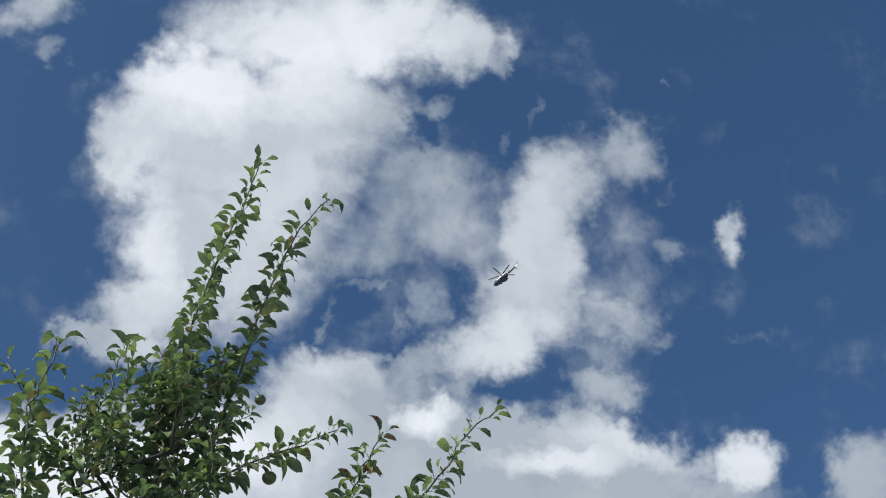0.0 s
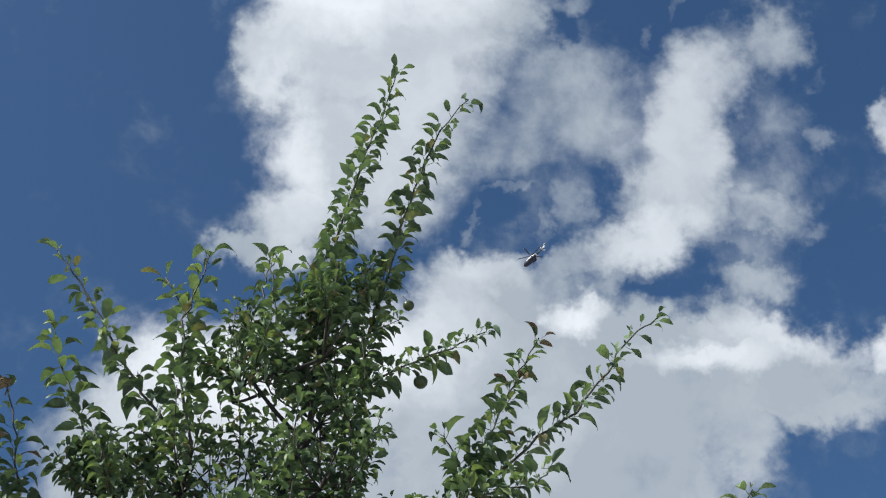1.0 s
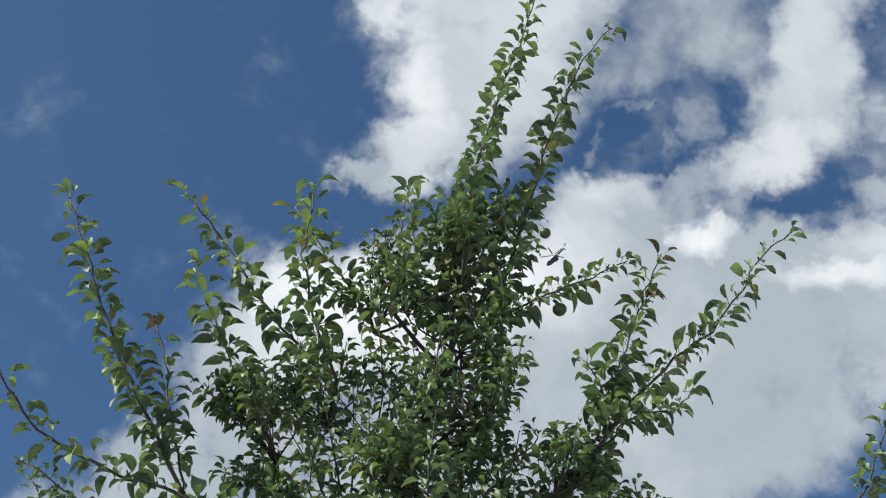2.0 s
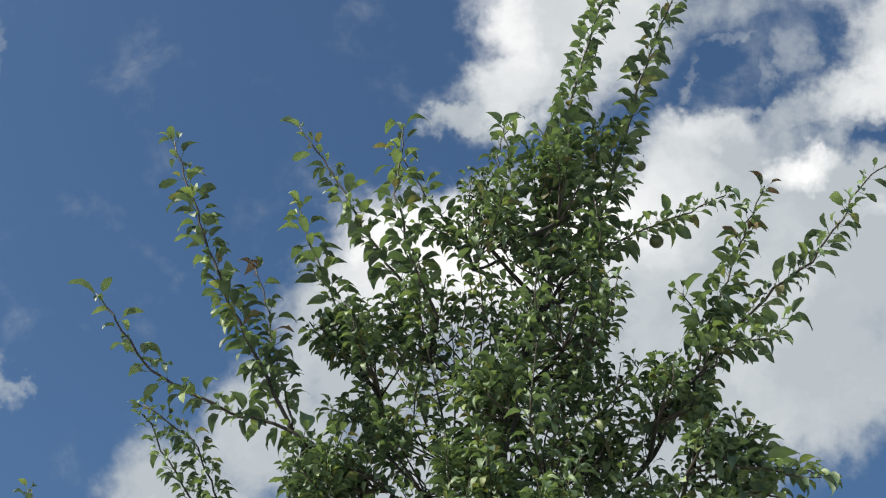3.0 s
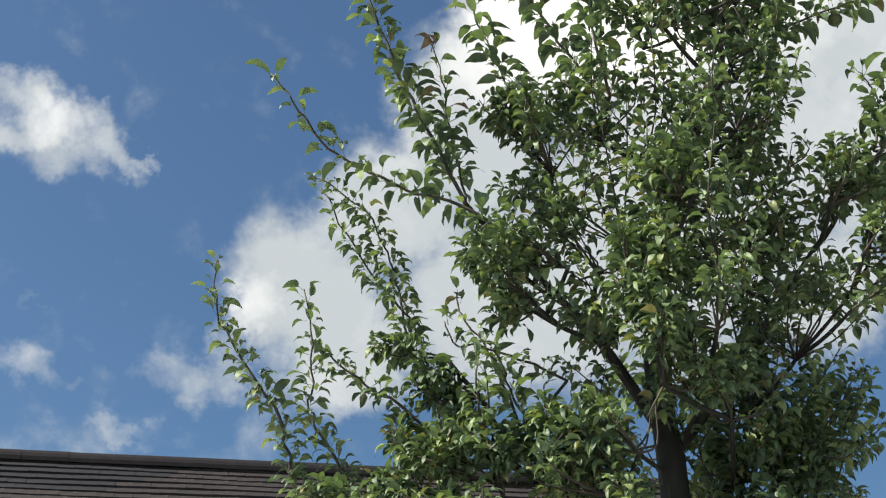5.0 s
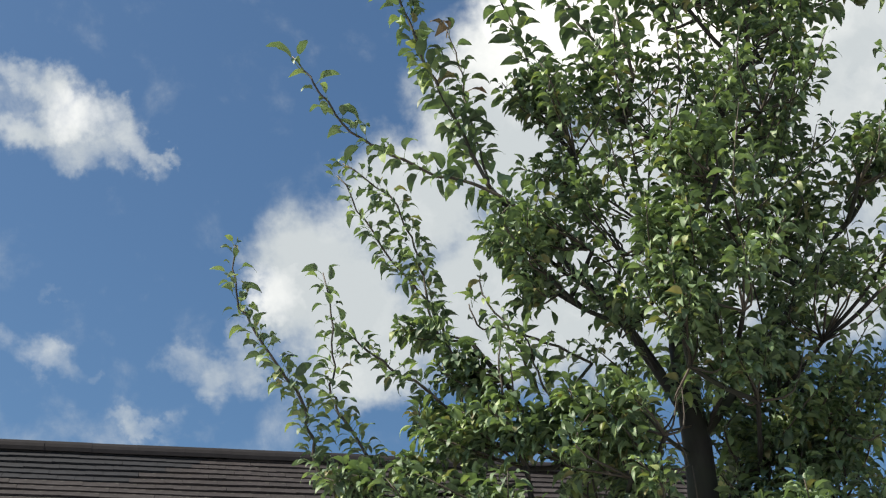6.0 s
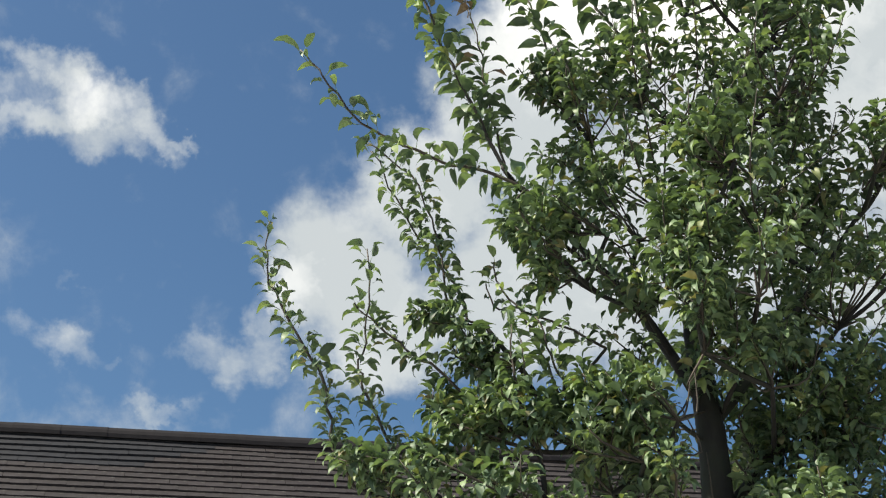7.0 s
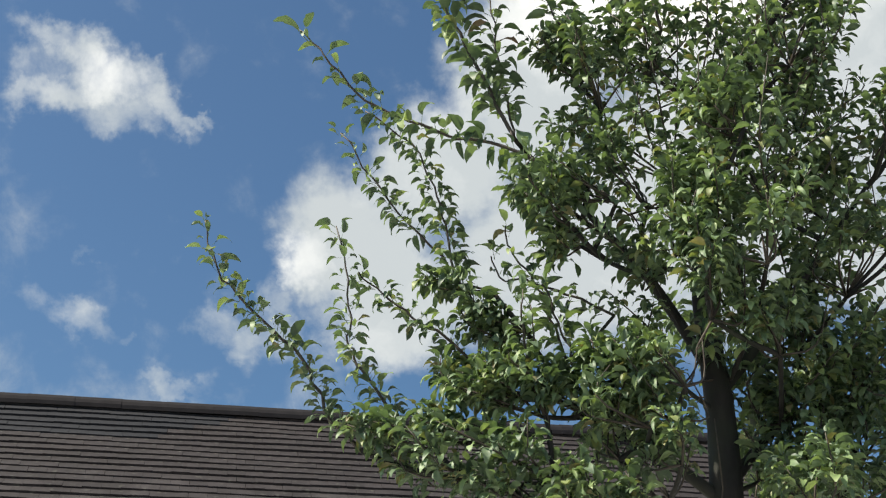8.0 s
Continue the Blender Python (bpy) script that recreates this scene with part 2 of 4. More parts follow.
def leaf_material(name, per_object):
    def build(nt, bsdf):
        if per_object:
            chance = nt.nodes.new("ShaderNodeObjectInfo").outputs["Random"]
        else:
            chance = nt.nodes.new("ShaderNodeNewGeometry").outputs["Random Per Island"]
        cr = nt.nodes.new("ShaderNodeValToRGB")
        stops = ((0.0, (0.058, 0.094, 0.065)), (0.45, (0.108, 0.166, 0.100)), (0.8, (0.176, 0.252, 0.138)), (0.95, (0.232, 0.306, 0.128)), (1.0, (0.18, 0.16, 0.09)))
        while len(cr.color_ramp.elements) < len(stops):
            cr.color_ramp.elements.new(0.5)
        for el, (at, colour) in zip(cr.color_ramp.elements, stops):
            el.position, el.color = at, (*colour, 1)
        nt.links.new(chance, cr.inputs[0])
        spots, grain = noise_ramp(nt, 60.0, ((0.3, (0.75, 0.78, 0.7)), (0.7, (1.15, 1.12, 1.0))))
        colour = blend(nt, 1.0, cr.outputs[0], spots, "MULTIPLY")
        nt.links.new(colour, bsdf.inputs["Base Color"])
        bsdf.inputs["Roughness"].default_value = 0.54
        bsdf.inputs["Specular IOR Level"].default_value = 0.5
        bump(nt, bsdf, grain, 0.25, 0.004)
        thin = nt.nodes.new("ShaderNodeBsdfTranslucent")
        warm = blend(nt, 1.0, colour, (1.65, 1.75, 0.85), "MULTIPLY")
        nt.links.new(warm, thin.inputs["Color"])
        ms = nt.nodes.new("ShaderNodeMixShader")
        ms.inputs[0].default_value = 0.18
        nt.links.new(bsdf.outputs[0], ms.inputs[1])
        nt.links.new(thin.outputs[0], ms.inputs[2])
        nt.links.new(ms.outputs[0], nt.nodes["Material Output"].inputs["Surface"])
    return material(name, build)


def young_build(nt, bsdf):
    colour, grain = noise_ramp(nt, 50.0, ((0.3, (0.13, 0.085, 0.05)), (0.7, (0.20, 0.15, 0.075))), 4.0)
    nt.links.new(colour, bsdf.inputs["Base Color"])
    bsdf.inputs["Roughness"].default_value = 0.4
    bump(nt, bsdf, grain, 0.2, 0.004)


LEAF = leaf_material("apple_leaf", True)
YOUNG_LEAF = material("young_reddish_leaf", young_build)
FOLIAGE = leaf_material("apple_foliage", False)


def bark_build(nt, bsdf):
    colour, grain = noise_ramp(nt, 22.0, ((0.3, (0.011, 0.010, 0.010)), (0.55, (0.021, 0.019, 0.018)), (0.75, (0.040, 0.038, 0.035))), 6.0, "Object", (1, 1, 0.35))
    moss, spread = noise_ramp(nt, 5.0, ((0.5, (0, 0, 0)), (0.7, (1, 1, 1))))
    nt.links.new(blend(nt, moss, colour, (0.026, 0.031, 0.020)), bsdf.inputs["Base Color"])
    bsdf.inputs["Roughness"].default_value = 0.85
    bump(nt, bsdf, grain, 0.7, 0.01)


def twig_build(nt, bsdf):
    colour, grain = noise_ramp(nt, 40.0, ((0.3, (0.028, 0.022, 0.017)), (0.7, (0.065, 0.050, 0.038))), 4.0)
    nt.links.new(colour, bsdf.inputs["Base Color"])
    bsdf.inputs["Roughness"].default_value = 0.6
    bump(nt, bsdf, grain, 0.3, 0.003)


def fruit_build(nt, bsdf):
    colour, grain = noise_ramp(nt, 30.0, ((0.3, (0.035, 0.055, 0.020)), (0.7, (0.070, 0.085, 0.030))), 4.0)
    nt.links.new(colour, bsdf.inputs["Base Color"])
    bsdf.inputs["Roughness"].default_value = 0.35


def tile_build(nt, bsdf):
    info = nt.nodes.new("ShaderNodeObjectInfo").outputs["Random"]
    island = nt.nodes.new("ShaderNodeNewGeometry").outputs["Random Per Island"]
    both = nt.nodes.new("ShaderNodeMath")
    both.operation = "FRACT"
    plus = nt.nodes.new("ShaderNodeMath")
    nt.links.new(info, plus.inputs[0]), nt.links.new(island, plus.inputs[1]), nt.links.new(plus.outputs[0], both.inputs[0])
    tone = nt.nodes.new("ShaderNodeMapRange")
    tone.inputs["To Min"].default_value, tone.inputs["To Max"].default_value = 0.84, 1.14
    nt.links.new(both.outputs[0], tone.inputs["Value"])
    colour, grain = noise_ramp(nt, 3.0, ((0.3, (0.017, 0.0135, 0.0145)), (0.55, (0.029, 0.024, 0.0255)), (0.75, (0.045, 0.039, 0.040))), 8.0)
    lichen, patch = noise_ramp(nt, 14.0, ((0.62, (0, 0, 0)), (0.74, (0.6, 0.6, 0.6))), 5.0)
    worn = blend(nt, lichen, colour, (0.10, 0.10, 0.085))
    scale = nt.nodes.new("ShaderNodeVectorMath")
    scale.operation = "SCALE"
    nt.links.new(worn, scale.inputs[0]), nt.links.new(tone.outputs[0], scale.inputs["Scale"])
    nt.links.new(scale.outputs[0], bsdf.inputs["Base Color"])
    bsdf.inputs["Roughness"].default_value = 0.8
    bsdf.inputs["Specular IOR Level"].default_value = 0.3
    bump(nt, bsdf, patch, 0.5, 0.01)


def ridge_build(nt, bsdf):
    colour, grain = noise_ramp(nt, 6.0, ((0.3, (0.008, 0.0075, 0.0095)), (0.7, (0.017, 0.0155, 0.018))), 8.0)
    nt.links.new(colour, bsdf.inputs["Base Color"])
    bsdf.inputs["Roughness"].default_value = 0.9
    bsdf.inputs["Specular IOR Level"].default_value = 0.2
    bump(nt, bsdf, grain, 0.5, 0.01)


def wall_build(nt, bsdf):
    co = nt.nodes.new("ShaderNodeTexCoord")
    br = nt.nodes.new("ShaderNodeTexBrick")
    br.inputs["Scale"].default_value = 4.4
    br.inputs["Color1"].default_value, br.inputs["Color2"].default_value = (0.27, 0.13, 0.085, 1), (0.21, 0.10, 0.07, 1)
    br.inputs["Mortar"].default_value = (0.36, 0.33, 0.29, 1)
    nt.links.new(co.outputs["Object"], br.inputs["Vector"])
    nt.links.new(br.outputs["Color"], bsdf.inputs["Base Color"])
    bsdf.inputs["Roughness"].default_value = 0.9


# made-up pale surface: its tone is set to throw fill light upwards
def bounce_ground_build(nt, bsdf):
    colour, grain = noise_ramp(nt, 9.0, ((0.3, (0.24, 0.235, 0.22)), (0.55, (0.33, 0.325, 0.305)), (0.75, (0.42, 0.41, 0.385))), 10.0)
    nt.links.new(colour, bsdf.inputs["Base Color"])
    bsdf.inputs["Roughness"].default_value = 0.9
    bump(nt, bsdf, grain, 0.8, 0.05)


def paint_build(colour, rough, speck=0.85):
    def build(nt, bsdf):
        c, grain = noise_ramp(nt, 1.6, ((0.3, tuple(x * speck for x in colour)), (0.7, colour)), 5.0)
        nt.links.new(c, bsdf.inputs["Base Color"])
        bsdf.inputs["Roughness"].default_value = rough
    return build


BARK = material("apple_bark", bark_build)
TWIG = material("young_twig", twig_build)
FRUIT = material("green_fruit", fruit_build)
def dark_tile_build(nt, bsdf):
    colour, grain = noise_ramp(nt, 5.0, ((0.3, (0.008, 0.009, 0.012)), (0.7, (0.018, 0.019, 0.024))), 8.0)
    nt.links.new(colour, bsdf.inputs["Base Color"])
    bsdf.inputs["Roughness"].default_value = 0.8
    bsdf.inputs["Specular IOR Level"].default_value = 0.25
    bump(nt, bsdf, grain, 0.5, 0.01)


TILE = material("concrete_tile", tile_build)
DARK_TILE = material("dark_blue_grey_tile", dark_tile_build)
RIDGE = material("ridge_tile", ridge_build)
BRICK = material("house_brick", wall_build)
BOUNCE_GROUND = material("pale_bounce_ground", bounce_ground_build)
WHITE_PAINT = material("white_airframe", paint_build((0.72, 0.73, 0.74), 0.45))
NAVY_PAINT = material("dark_blue_airframe", paint_build((0.012, 0.016, 0.035), 0.6))
GLASS_DARK = material("canopy_glass", paint_build((0.015, 0.018, 0.022), 0.06))
ROTOR = material("rotor_composite", paint_build((0.03, 0.032, 0.035), 0.5))
LEAD = material("lead_flashing", paint_build((0.34, 0.34, 0.34), 0.5))


# ---------------------------------------------------------------- mesh helpers
def mesh_from(name, verts, faces, mat, smooth=True):
    me = bpy.data.meshes.new(name)
    me.from_pydata([tuple(v) for v in verts], [], faces)
    me.materials.append(mat)
    if smooth:
        me.polygons.foreach_set("use_smooth", [True] * len(me.polygons))
    me.update()
    return me


def part(name, me, parent, label="", at=None):
    ob = new(name, me)
    ob.parent = parent
    if at is not None:
        ob.matrix_basis = at
    if label:
        ob["label"] = label
    return ob


def curve_points(points, steps):
    """A smooth path through the points."""
    pts = [Vector(p) for p in points]
    ext = [2 * pts[0] - pts[1]] + pts + [2 * pts[-1] - pts[-2]]
    out = []
    for i in range(1, len(ext) - 2):
        p0, p1, p2, p3 = ext[i - 1:i + 3]
        for s in range(steps):
            t = s / steps
            out.append(0.5 * (2 * p1 + (p2 - p0) * t + (2 * p0 - 5 * p1 + 4 * p2 - p3) * t * t + (3 * p1 - p0 - 3 * p2 + p3) * t ** 3))
    out.append(pts[-1])
    return out


def tube(verts, faces, path, r0, r1, sides=6, knots=0.0, rng=None):
    """A tapered round rod along the path, added to verts and faces."""
    start = len(verts)
    n = len(path)
    for i, p in enumerate(path):
        a, b = path[max(i - 1, 0)], path[min(i + 1, n - 1)]
        d = (b - a).normalized()
        side = d.cross(Vector((0.31, 0.95, 0.05))).normalized()
        other = d.cross(side)
        r = r0 + (r1 - r0) * i / (n - 1)
        for k in range(sides):
            w = 2 * math.pi * k / sides
            q = r * (1 + (rng.uniform(-knots, knots) if rng else 0))
            verts.append(p + side * (math.cos(w) * q) + other * (math.sin(w) * q))
    for i in range(n - 1):
        for k in range(sides):
            a, b = start + i * sides + k, start + i * sides + (k + 1) % sides
            faces.append((a, b, b + sides, a + sides))
    faces.append(tuple(start + (n - 1) * sides + k for k in range(sides)))
    faces.append(tuple(start + k for k in reversed(range(sides))))


def box(verts, faces, x0, x1, y0, y1, z0, z1):
    s = len(verts)
    verts += [Vector(v) for v in ((x0, y0, z0), (x1, y0, z0), (x1, y1, z0), (x0, y1, z0), (x0, y0, z1), (x1, y0, z1), (x1, y1, z1), (x0, y1, z1))]
    faces += [(s, s + 3, s + 2, s + 1), (s + 4, s + 5, s + 6, s + 7), (s, s + 1, s + 5, s + 4), (s + 1, s + 2, s + 6, s + 5), (s + 2, s + 3, s + 7, s + 6), (s + 3, s, s + 4, s + 7)]


# ---------------------------------------------------------------- leaves
def leaf_shape(length, width, fold, arch, curl):
    """A broad elliptic leaf with a short point and a slender stalk: folded along its rib, bent over towards the tip. Lies along +y, upper side +z."""
    rows = ((0.0, 0.05), (0.07, 0.42), (0.18, 0.76), (0.33, 0.96), (0.50, 1.0), (0.66, 0.91), (0.80, 0.69), (0.91, 0.37), (1.0, 0.02))
    stalk = 0.45 * length
    verts, faces = [Vector((-0.0013, -stalk, -0.10 * stalk)), Vector((0.0013, -stalk, -0.10 * stalk))], []
    y = z = last = 0.0
    for t, w in rows:
        lean = -1.15 * arch * t ** 1.2 + 0.15
        y, z = y + (t - last) * length * math.cos(lean), z + (t - last) * length * math.sin(lean)
        last = t
        half = 0.5 * width * w
        lift = half * fold
        wave = curl * length * 0.03 * math.sin(6.0 * t)
        bend = curl * length * 0.09 * t * t
        flat = 1 / math.sqrt(1 + 0.5 * fold * fold)
        verts += [Vector((bend - half * flat, y, z + lift + wave)), Vector((bend, y, z)), Vector((bend + half * flat, y, z + lift - wave))]
    faces.append((0, 1, 4, 3, 2))
    for i in range(len(rows) - 1):
        a = 2 + 3 * i
        faces += [(a, a + 1, a + 4, a + 3), (a + 1, a + 2, a + 5, a + 4)]
    return verts, faces


def leaf_variants():
    rng = random.Random(3)
    shapes = []
    for length, width, fold, arch, curl in ((0.052, 0.028, 0.55, 0.85, 1), (0.058, 0.028, 0.8, 1.15, -1), (0.046, 0.028, 0.35, 0.6, 1.6), (0.050, 0.024, 0.95, 0.95, 0.5), (0.040, 0.024, 0.5, 0.7, -1.8),
                                            (0.056, 0.032, 0.45, 1.35, 1), (0.060, 0.031, 0.25, 0.9, -2), (0.048, 0.030, 0.7, 0.3, 2), (0.054, 0.026, 1.1, 1.3, -0.6), (0.044, 0.027, 0.15, 1.0, 1.2)):
        v, f = leaf_shape(length, 0.88 * width, 1.2 * fold, 1.3 * arch, curl)
        for k in range(2, len(v)):
            out = 1.0 + rng.gauss(0, 0.05)
            v[k] = Vector((v[k].x * out, v[k].y + rng.gauss(0, 0.0007), v[k].z + rng.gauss(0, 0.0011)))
        shapes.append((v, f))
    return shapes


SHAPES = leaf_variants()
LEAF_MESHES = [mesh_from("leaf", v, f, LEAF) for v, f in SHAPES]
YOUNG_MESHES = [mesh_from("leaf", v, f, YOUNG_LEAF) for v, f in SHAPES]
SHAPE_ARRAYS = [(np.array([tuple(v) for v in vs]), fs) for vs, fs in SHAPES]


def leaf_pose(at, way, rng, droop=0.0, flip=0.30):
    """A leaf's frame: grows from at along way, upper side to the sky, tilted at random."""
    d = Vector((way[0], way[1], 0.6 * way[2] - droop)).normalized()
    up = Vector((rng.gauss(0, flip), rng.gauss(0, flip), 1.0))
    n = (up - d * up.dot(d))
    if n.length < 0.05:
        n = d.orthogonal()
    n.normalize()
    x = d.cross(n)
    m = Matrix((x, d, n)).transposed().to_4x4()
    m.translation = Vector(at) + d * 0.026
    return m


def stem_leaves(path, rng, count, first=0.05, size=1.0, open_angle=(42, 90), thin=0.75, tuft=False):
    """Leaf frames up a stem, in a spiral, smaller towards the tip, with some spurs of two or three."""
    lengths = [0.0]
    for a, b in zip(path, path[1:]):
        lengths.append(lengths[-1] + (b - a).length)
    total = lengths[-1]
    frames, turn = [], rng.uniform(0, 6.28)
    for i in range(count):
        t = first + (1 - first) * (1 - (1 - (i + rng.uniform(0.0, 0.8)) / count) ** thin)
        t = min(t, 0.995)
        want = t * total
        k = max(j for j in range(len(lengths) - 1) if lengths[j] <= want)
        a, b = path[k], path[k + 1]
        p = a.lerp(b, (want - lengths[k]) / max(1e-6, lengths[k + 1] - lengths[k]))
        d = (b - a).normalized()
        turn += 2.4 + rng.uniform(-0.4, 0.4)
        side = d.orthogonal().normalized()
        side = Matrix.Rotation(turn, 3, d) @ side
        w = radians(rng.uniform(*open_angle)) * (1 - 0.35 * max(0, t - 0.8) / 0.2)
        way = d * math.cos(w) + side * math.sin(w)
        s = size * rng.uniform(0.66, 1.22) * (1 - 0.35 * max(0, t - 0.85) / 0.15)
        if tuft and i >= count - 3:
            way, p = d * 0.9 + side * rng.uniform(0.4, 1.0), path[-1] - d * (0.004 + 0.012 * (count - 1 - i))
        frames.append(leaf_pose(p, way, rng, rng.uniform(-0.5, 0.25)) @ Matrix.Diagonal((s, s, s, 1)))
    return frames


def joined_leaves(frames, rng):
    verts, faces, base = [], [], 0
    for m in frames:
        v, f = SHAPE_ARRAYS[rng.randrange(len(SHAPE_ARRAYS))]
        a = np.array(m)
        verts.append(v @ a[:3, :3].T + a[:3, 3])
        faces += [tuple(base + i for i in q) for q in f]
        base += len(v)
    return mesh_from("foliage", np.concatenate(verts), faces, FOLIAGE)


# ---------------------------------------------------------------- the apple tree
# shoots that stand out from the crown: points from base to tip
SHOOTS = {
    "leader_a": [(1.02, 3.55, 4.04), (1.06, 3.54, 4.34), (1.11, 3.53, 4.62), (1.19, 3.51, 4.88), (1.30, 3.47, 5.18), (1.38, 3.44, 5.38), (1.48, 3.41, 5.65)],
    "leader_b": [(1.09, 3.63, 4.10), (1.25, 3.59, 4.44), (1.36, 3.56, 4.71), (1.46, 3.52, 4.98), (1.54, 3.49, 5.16), (1.63, 3.45, 5.34), (1.76, 3.41, 5.48)],
    "side_c": [(1.06, 3.49, 4.09), (1.21, 3.45, 4.20), (1.35, 3.40, 4.25), (1.46, 3.36, 4.28), (1.57, 3.32, 4.32)],
    "side_d": [(1.29, 3.53, 3.53), (1.41, 3.49, 3.70), (1.53, 3.44, 3.85), (1.68, 3.38, 3.98), (1.79, 3.33, 4.05), (1.90, 3.27, 4.17), (1.99, 3.22, 4.29), (2.07, 3.18, 4.34)],
    "side_e": [(1.41, 3.43, 3.72), (1.45, 3.42, 3.85), (1.50, 3.40, 3.96), (1.56, 3.38, 4.07), (1.62, 3.35, 4.21), (1.69, 3.32, 4.34)],
    "side_e2": [(1.44, 3.37, 3.69), (1.48, 3.35, 3.74), (1.56, 3.32, 3.75), (1.62, 3.30, 3.75), (1.67, 3.28, 3.79)],
    "side_e3": [(1.41, 3.38, 3.69), (1.44, 3.37, 3.80), (1.42, 3.38, 3.91), (1.39, 3.39, 3.97)],
    "left_f": [(0.65, 3.47, 3.94), (0.59, 3.47, 4.19), (0.58, 3.47, 4.38), (0.60, 3.47, 4.54), (0.63, 3.47, 4.70)],
    "left_f2": [(0.90, 3.68, 4.44), (0.92, 3.67, 4.62), (0.94, 3.67, 4.77), (0.98, 3.66, 4.87)],
    "left_g": [(0.66, 3.67, 4.03), (0.53, 3.68, 4.24), (0.43, 3.69, 4.38), (0.34, 3.69, 4.56), (0.25, 3.70, 4.70), (0.16, 3.70, 4.84)],
    "left_g2": [(0.43, 3.54, 3.90), (0.35, 3.54, 4.04), (0.28, 3.55, 4.24), (0.24, 3.55, 4.42)],
    "left_h": [(0.21, 3.50, 3.58), (0.18, 3.50, 3.65), (0.07, 3.50, 3.90), (0.00, 3.49, 4.07), (-0.06, 3.49, 4.25), (-0.12, 3.48, 4.44), (-0.17, 3.48, 4.63)],
    "left_i": [(0.21, 3.60, 3.64), (0.19, 3.60, 3.78), (0.16, 3.60, 3.93), (0.15, 3.60, 4.05), (0.11, 3.60, 4.22)],
    "left_j": [(0.41, 3.47, 3.42), (0.30, 3.47, 3.50), (0.17, 3.48, 3.60), (0.04, 3.48, 3.65), (-0.09, 3.47, 3.73), (-0.19, 3.46, 3.82), (-0.27, 3.45, 3.96), (-0.33, 3.45, 4.06)],
    "left_k": [(0.15, 3.65, 2.82), (0.12, 3.65, 2.90), (0.09, 3.65, 3.05), (0.04, 3.65, 3.19), (-0.01, 3.65, 3.29), (-0.12, 3.65, 3.40), (-0.21, 3.64, 3.53), (-0.31, 3.64, 3.68)],
    "left_k2": [(0.07, 3.60, 3.07), (0.04, 3.60, 3.21), (0.01, 3.60, 3.35), (-0.02, 3.60, 3.48), (-0.08, 3.60, 3.62), (-0.22, 3.59, 3.73)],
    "left_l": [(-0.07, 3.50, 2.68), (-0.18, 3.50, 2.82), (-0.24, 3.49, 2.91), (-0.26, 3.49, 2.99), (-0.26, 3.49, 3.13), (-0.30, 3.49, 3.30)],
    "left_m": [(-0.21, 3.44, 2.63), (-0.31, 3.44, 2.75), (-0.37, 3.43, 2.88), (-0.46, 3.42, 2.96), (-0.55, 3.41, 3.06), (-0.62, 3.39, 3.14), (-0.65, 3.39, 3.27)],
    "low_o": [(0.27, 3.39, 2.67), (0.26, 3.39, 2.80), (0.24, 3.39, 2.92), (0.23, 3.39, 3.02)],
    "right_q": [(1.32, 3.32, 3.43), (1.41, 3.29, 3.34), (1.51, 3.25, 3.30), (1.56, 3.23, 3.27), (1.61, 3.20, 3.25)],
    "right_q3": [(1.25, 3.40, 3.19), (1.38, 3.36, 3.26), (1.48, 3.32, 3.27), (1.54, 3.29, 3.20), (1.59, 3.27, 3.14)],
    "right_q4": [(1.34, 3.47, 3.29), (1.44, 3.44, 3.36), (1.55, 3.40, 3.37), (1.64, 3.36, 3.34), (1.67, 3.34, 3.31)],
    "mid_s": [(0.33, 3.48, 2.89), (0.29, 3.49, 3.02), (0.24, 3.49, 3.14), (0.18, 3.50, 3.23), (0.17, 3.50, 3.30)],
    "mid_u": [(0.47, 3.52, 3.04), (0.35, 3.53, 3.11), (0.23, 3.54, 3.16), (0.17, 3.55, 3.17), (0.14, 3.55, 3.24)],
    "top_v": [(0.91, 3.54, 4.29), (0.94, 3.53, 4.47), (0.94, 3.53, 4.64), (0.94, 3.53, 4.75)],
    "top_w": [(0.80, 3.61, 4.21), (0.73, 3.62, 4.40), (0.65, 3.63, 4.57), (0.58, 3.64, 4.73)],
    "right_q2": [(1.33, 3.43, 3.34), (1.41, 3.40, 3.36), (1.47, 3.37, 3.39), (1.53, 3.35, 3.42)],
    "right_r": [(2.08, 3.29, 3.41), (2.14, 3.25, 3.50), (2.19, 3.22, 3.60), (2.25, 3.19, 3.69)],
    "left_n": [(0.09, 3.50, 2.88), (0.01, 3.50, 2.97), (-0.08, 3.50, 3.03), (-0.16, 3.50, 3.10), (-0.23, 3.49, 3.16)],
    "low_p": [(0.26, 3.39, 2.71), (0.22, 3.39, 2.86), (0.21, 3.39, 2.96), (0.21, 3.39, 3.06)],
    "low_r": [(0.37, 3.43, 2.72), (0.34, 3.43, 2.88), (0.31, 3.44, 2.99), (0.27, 3.44, 3.10)],
}
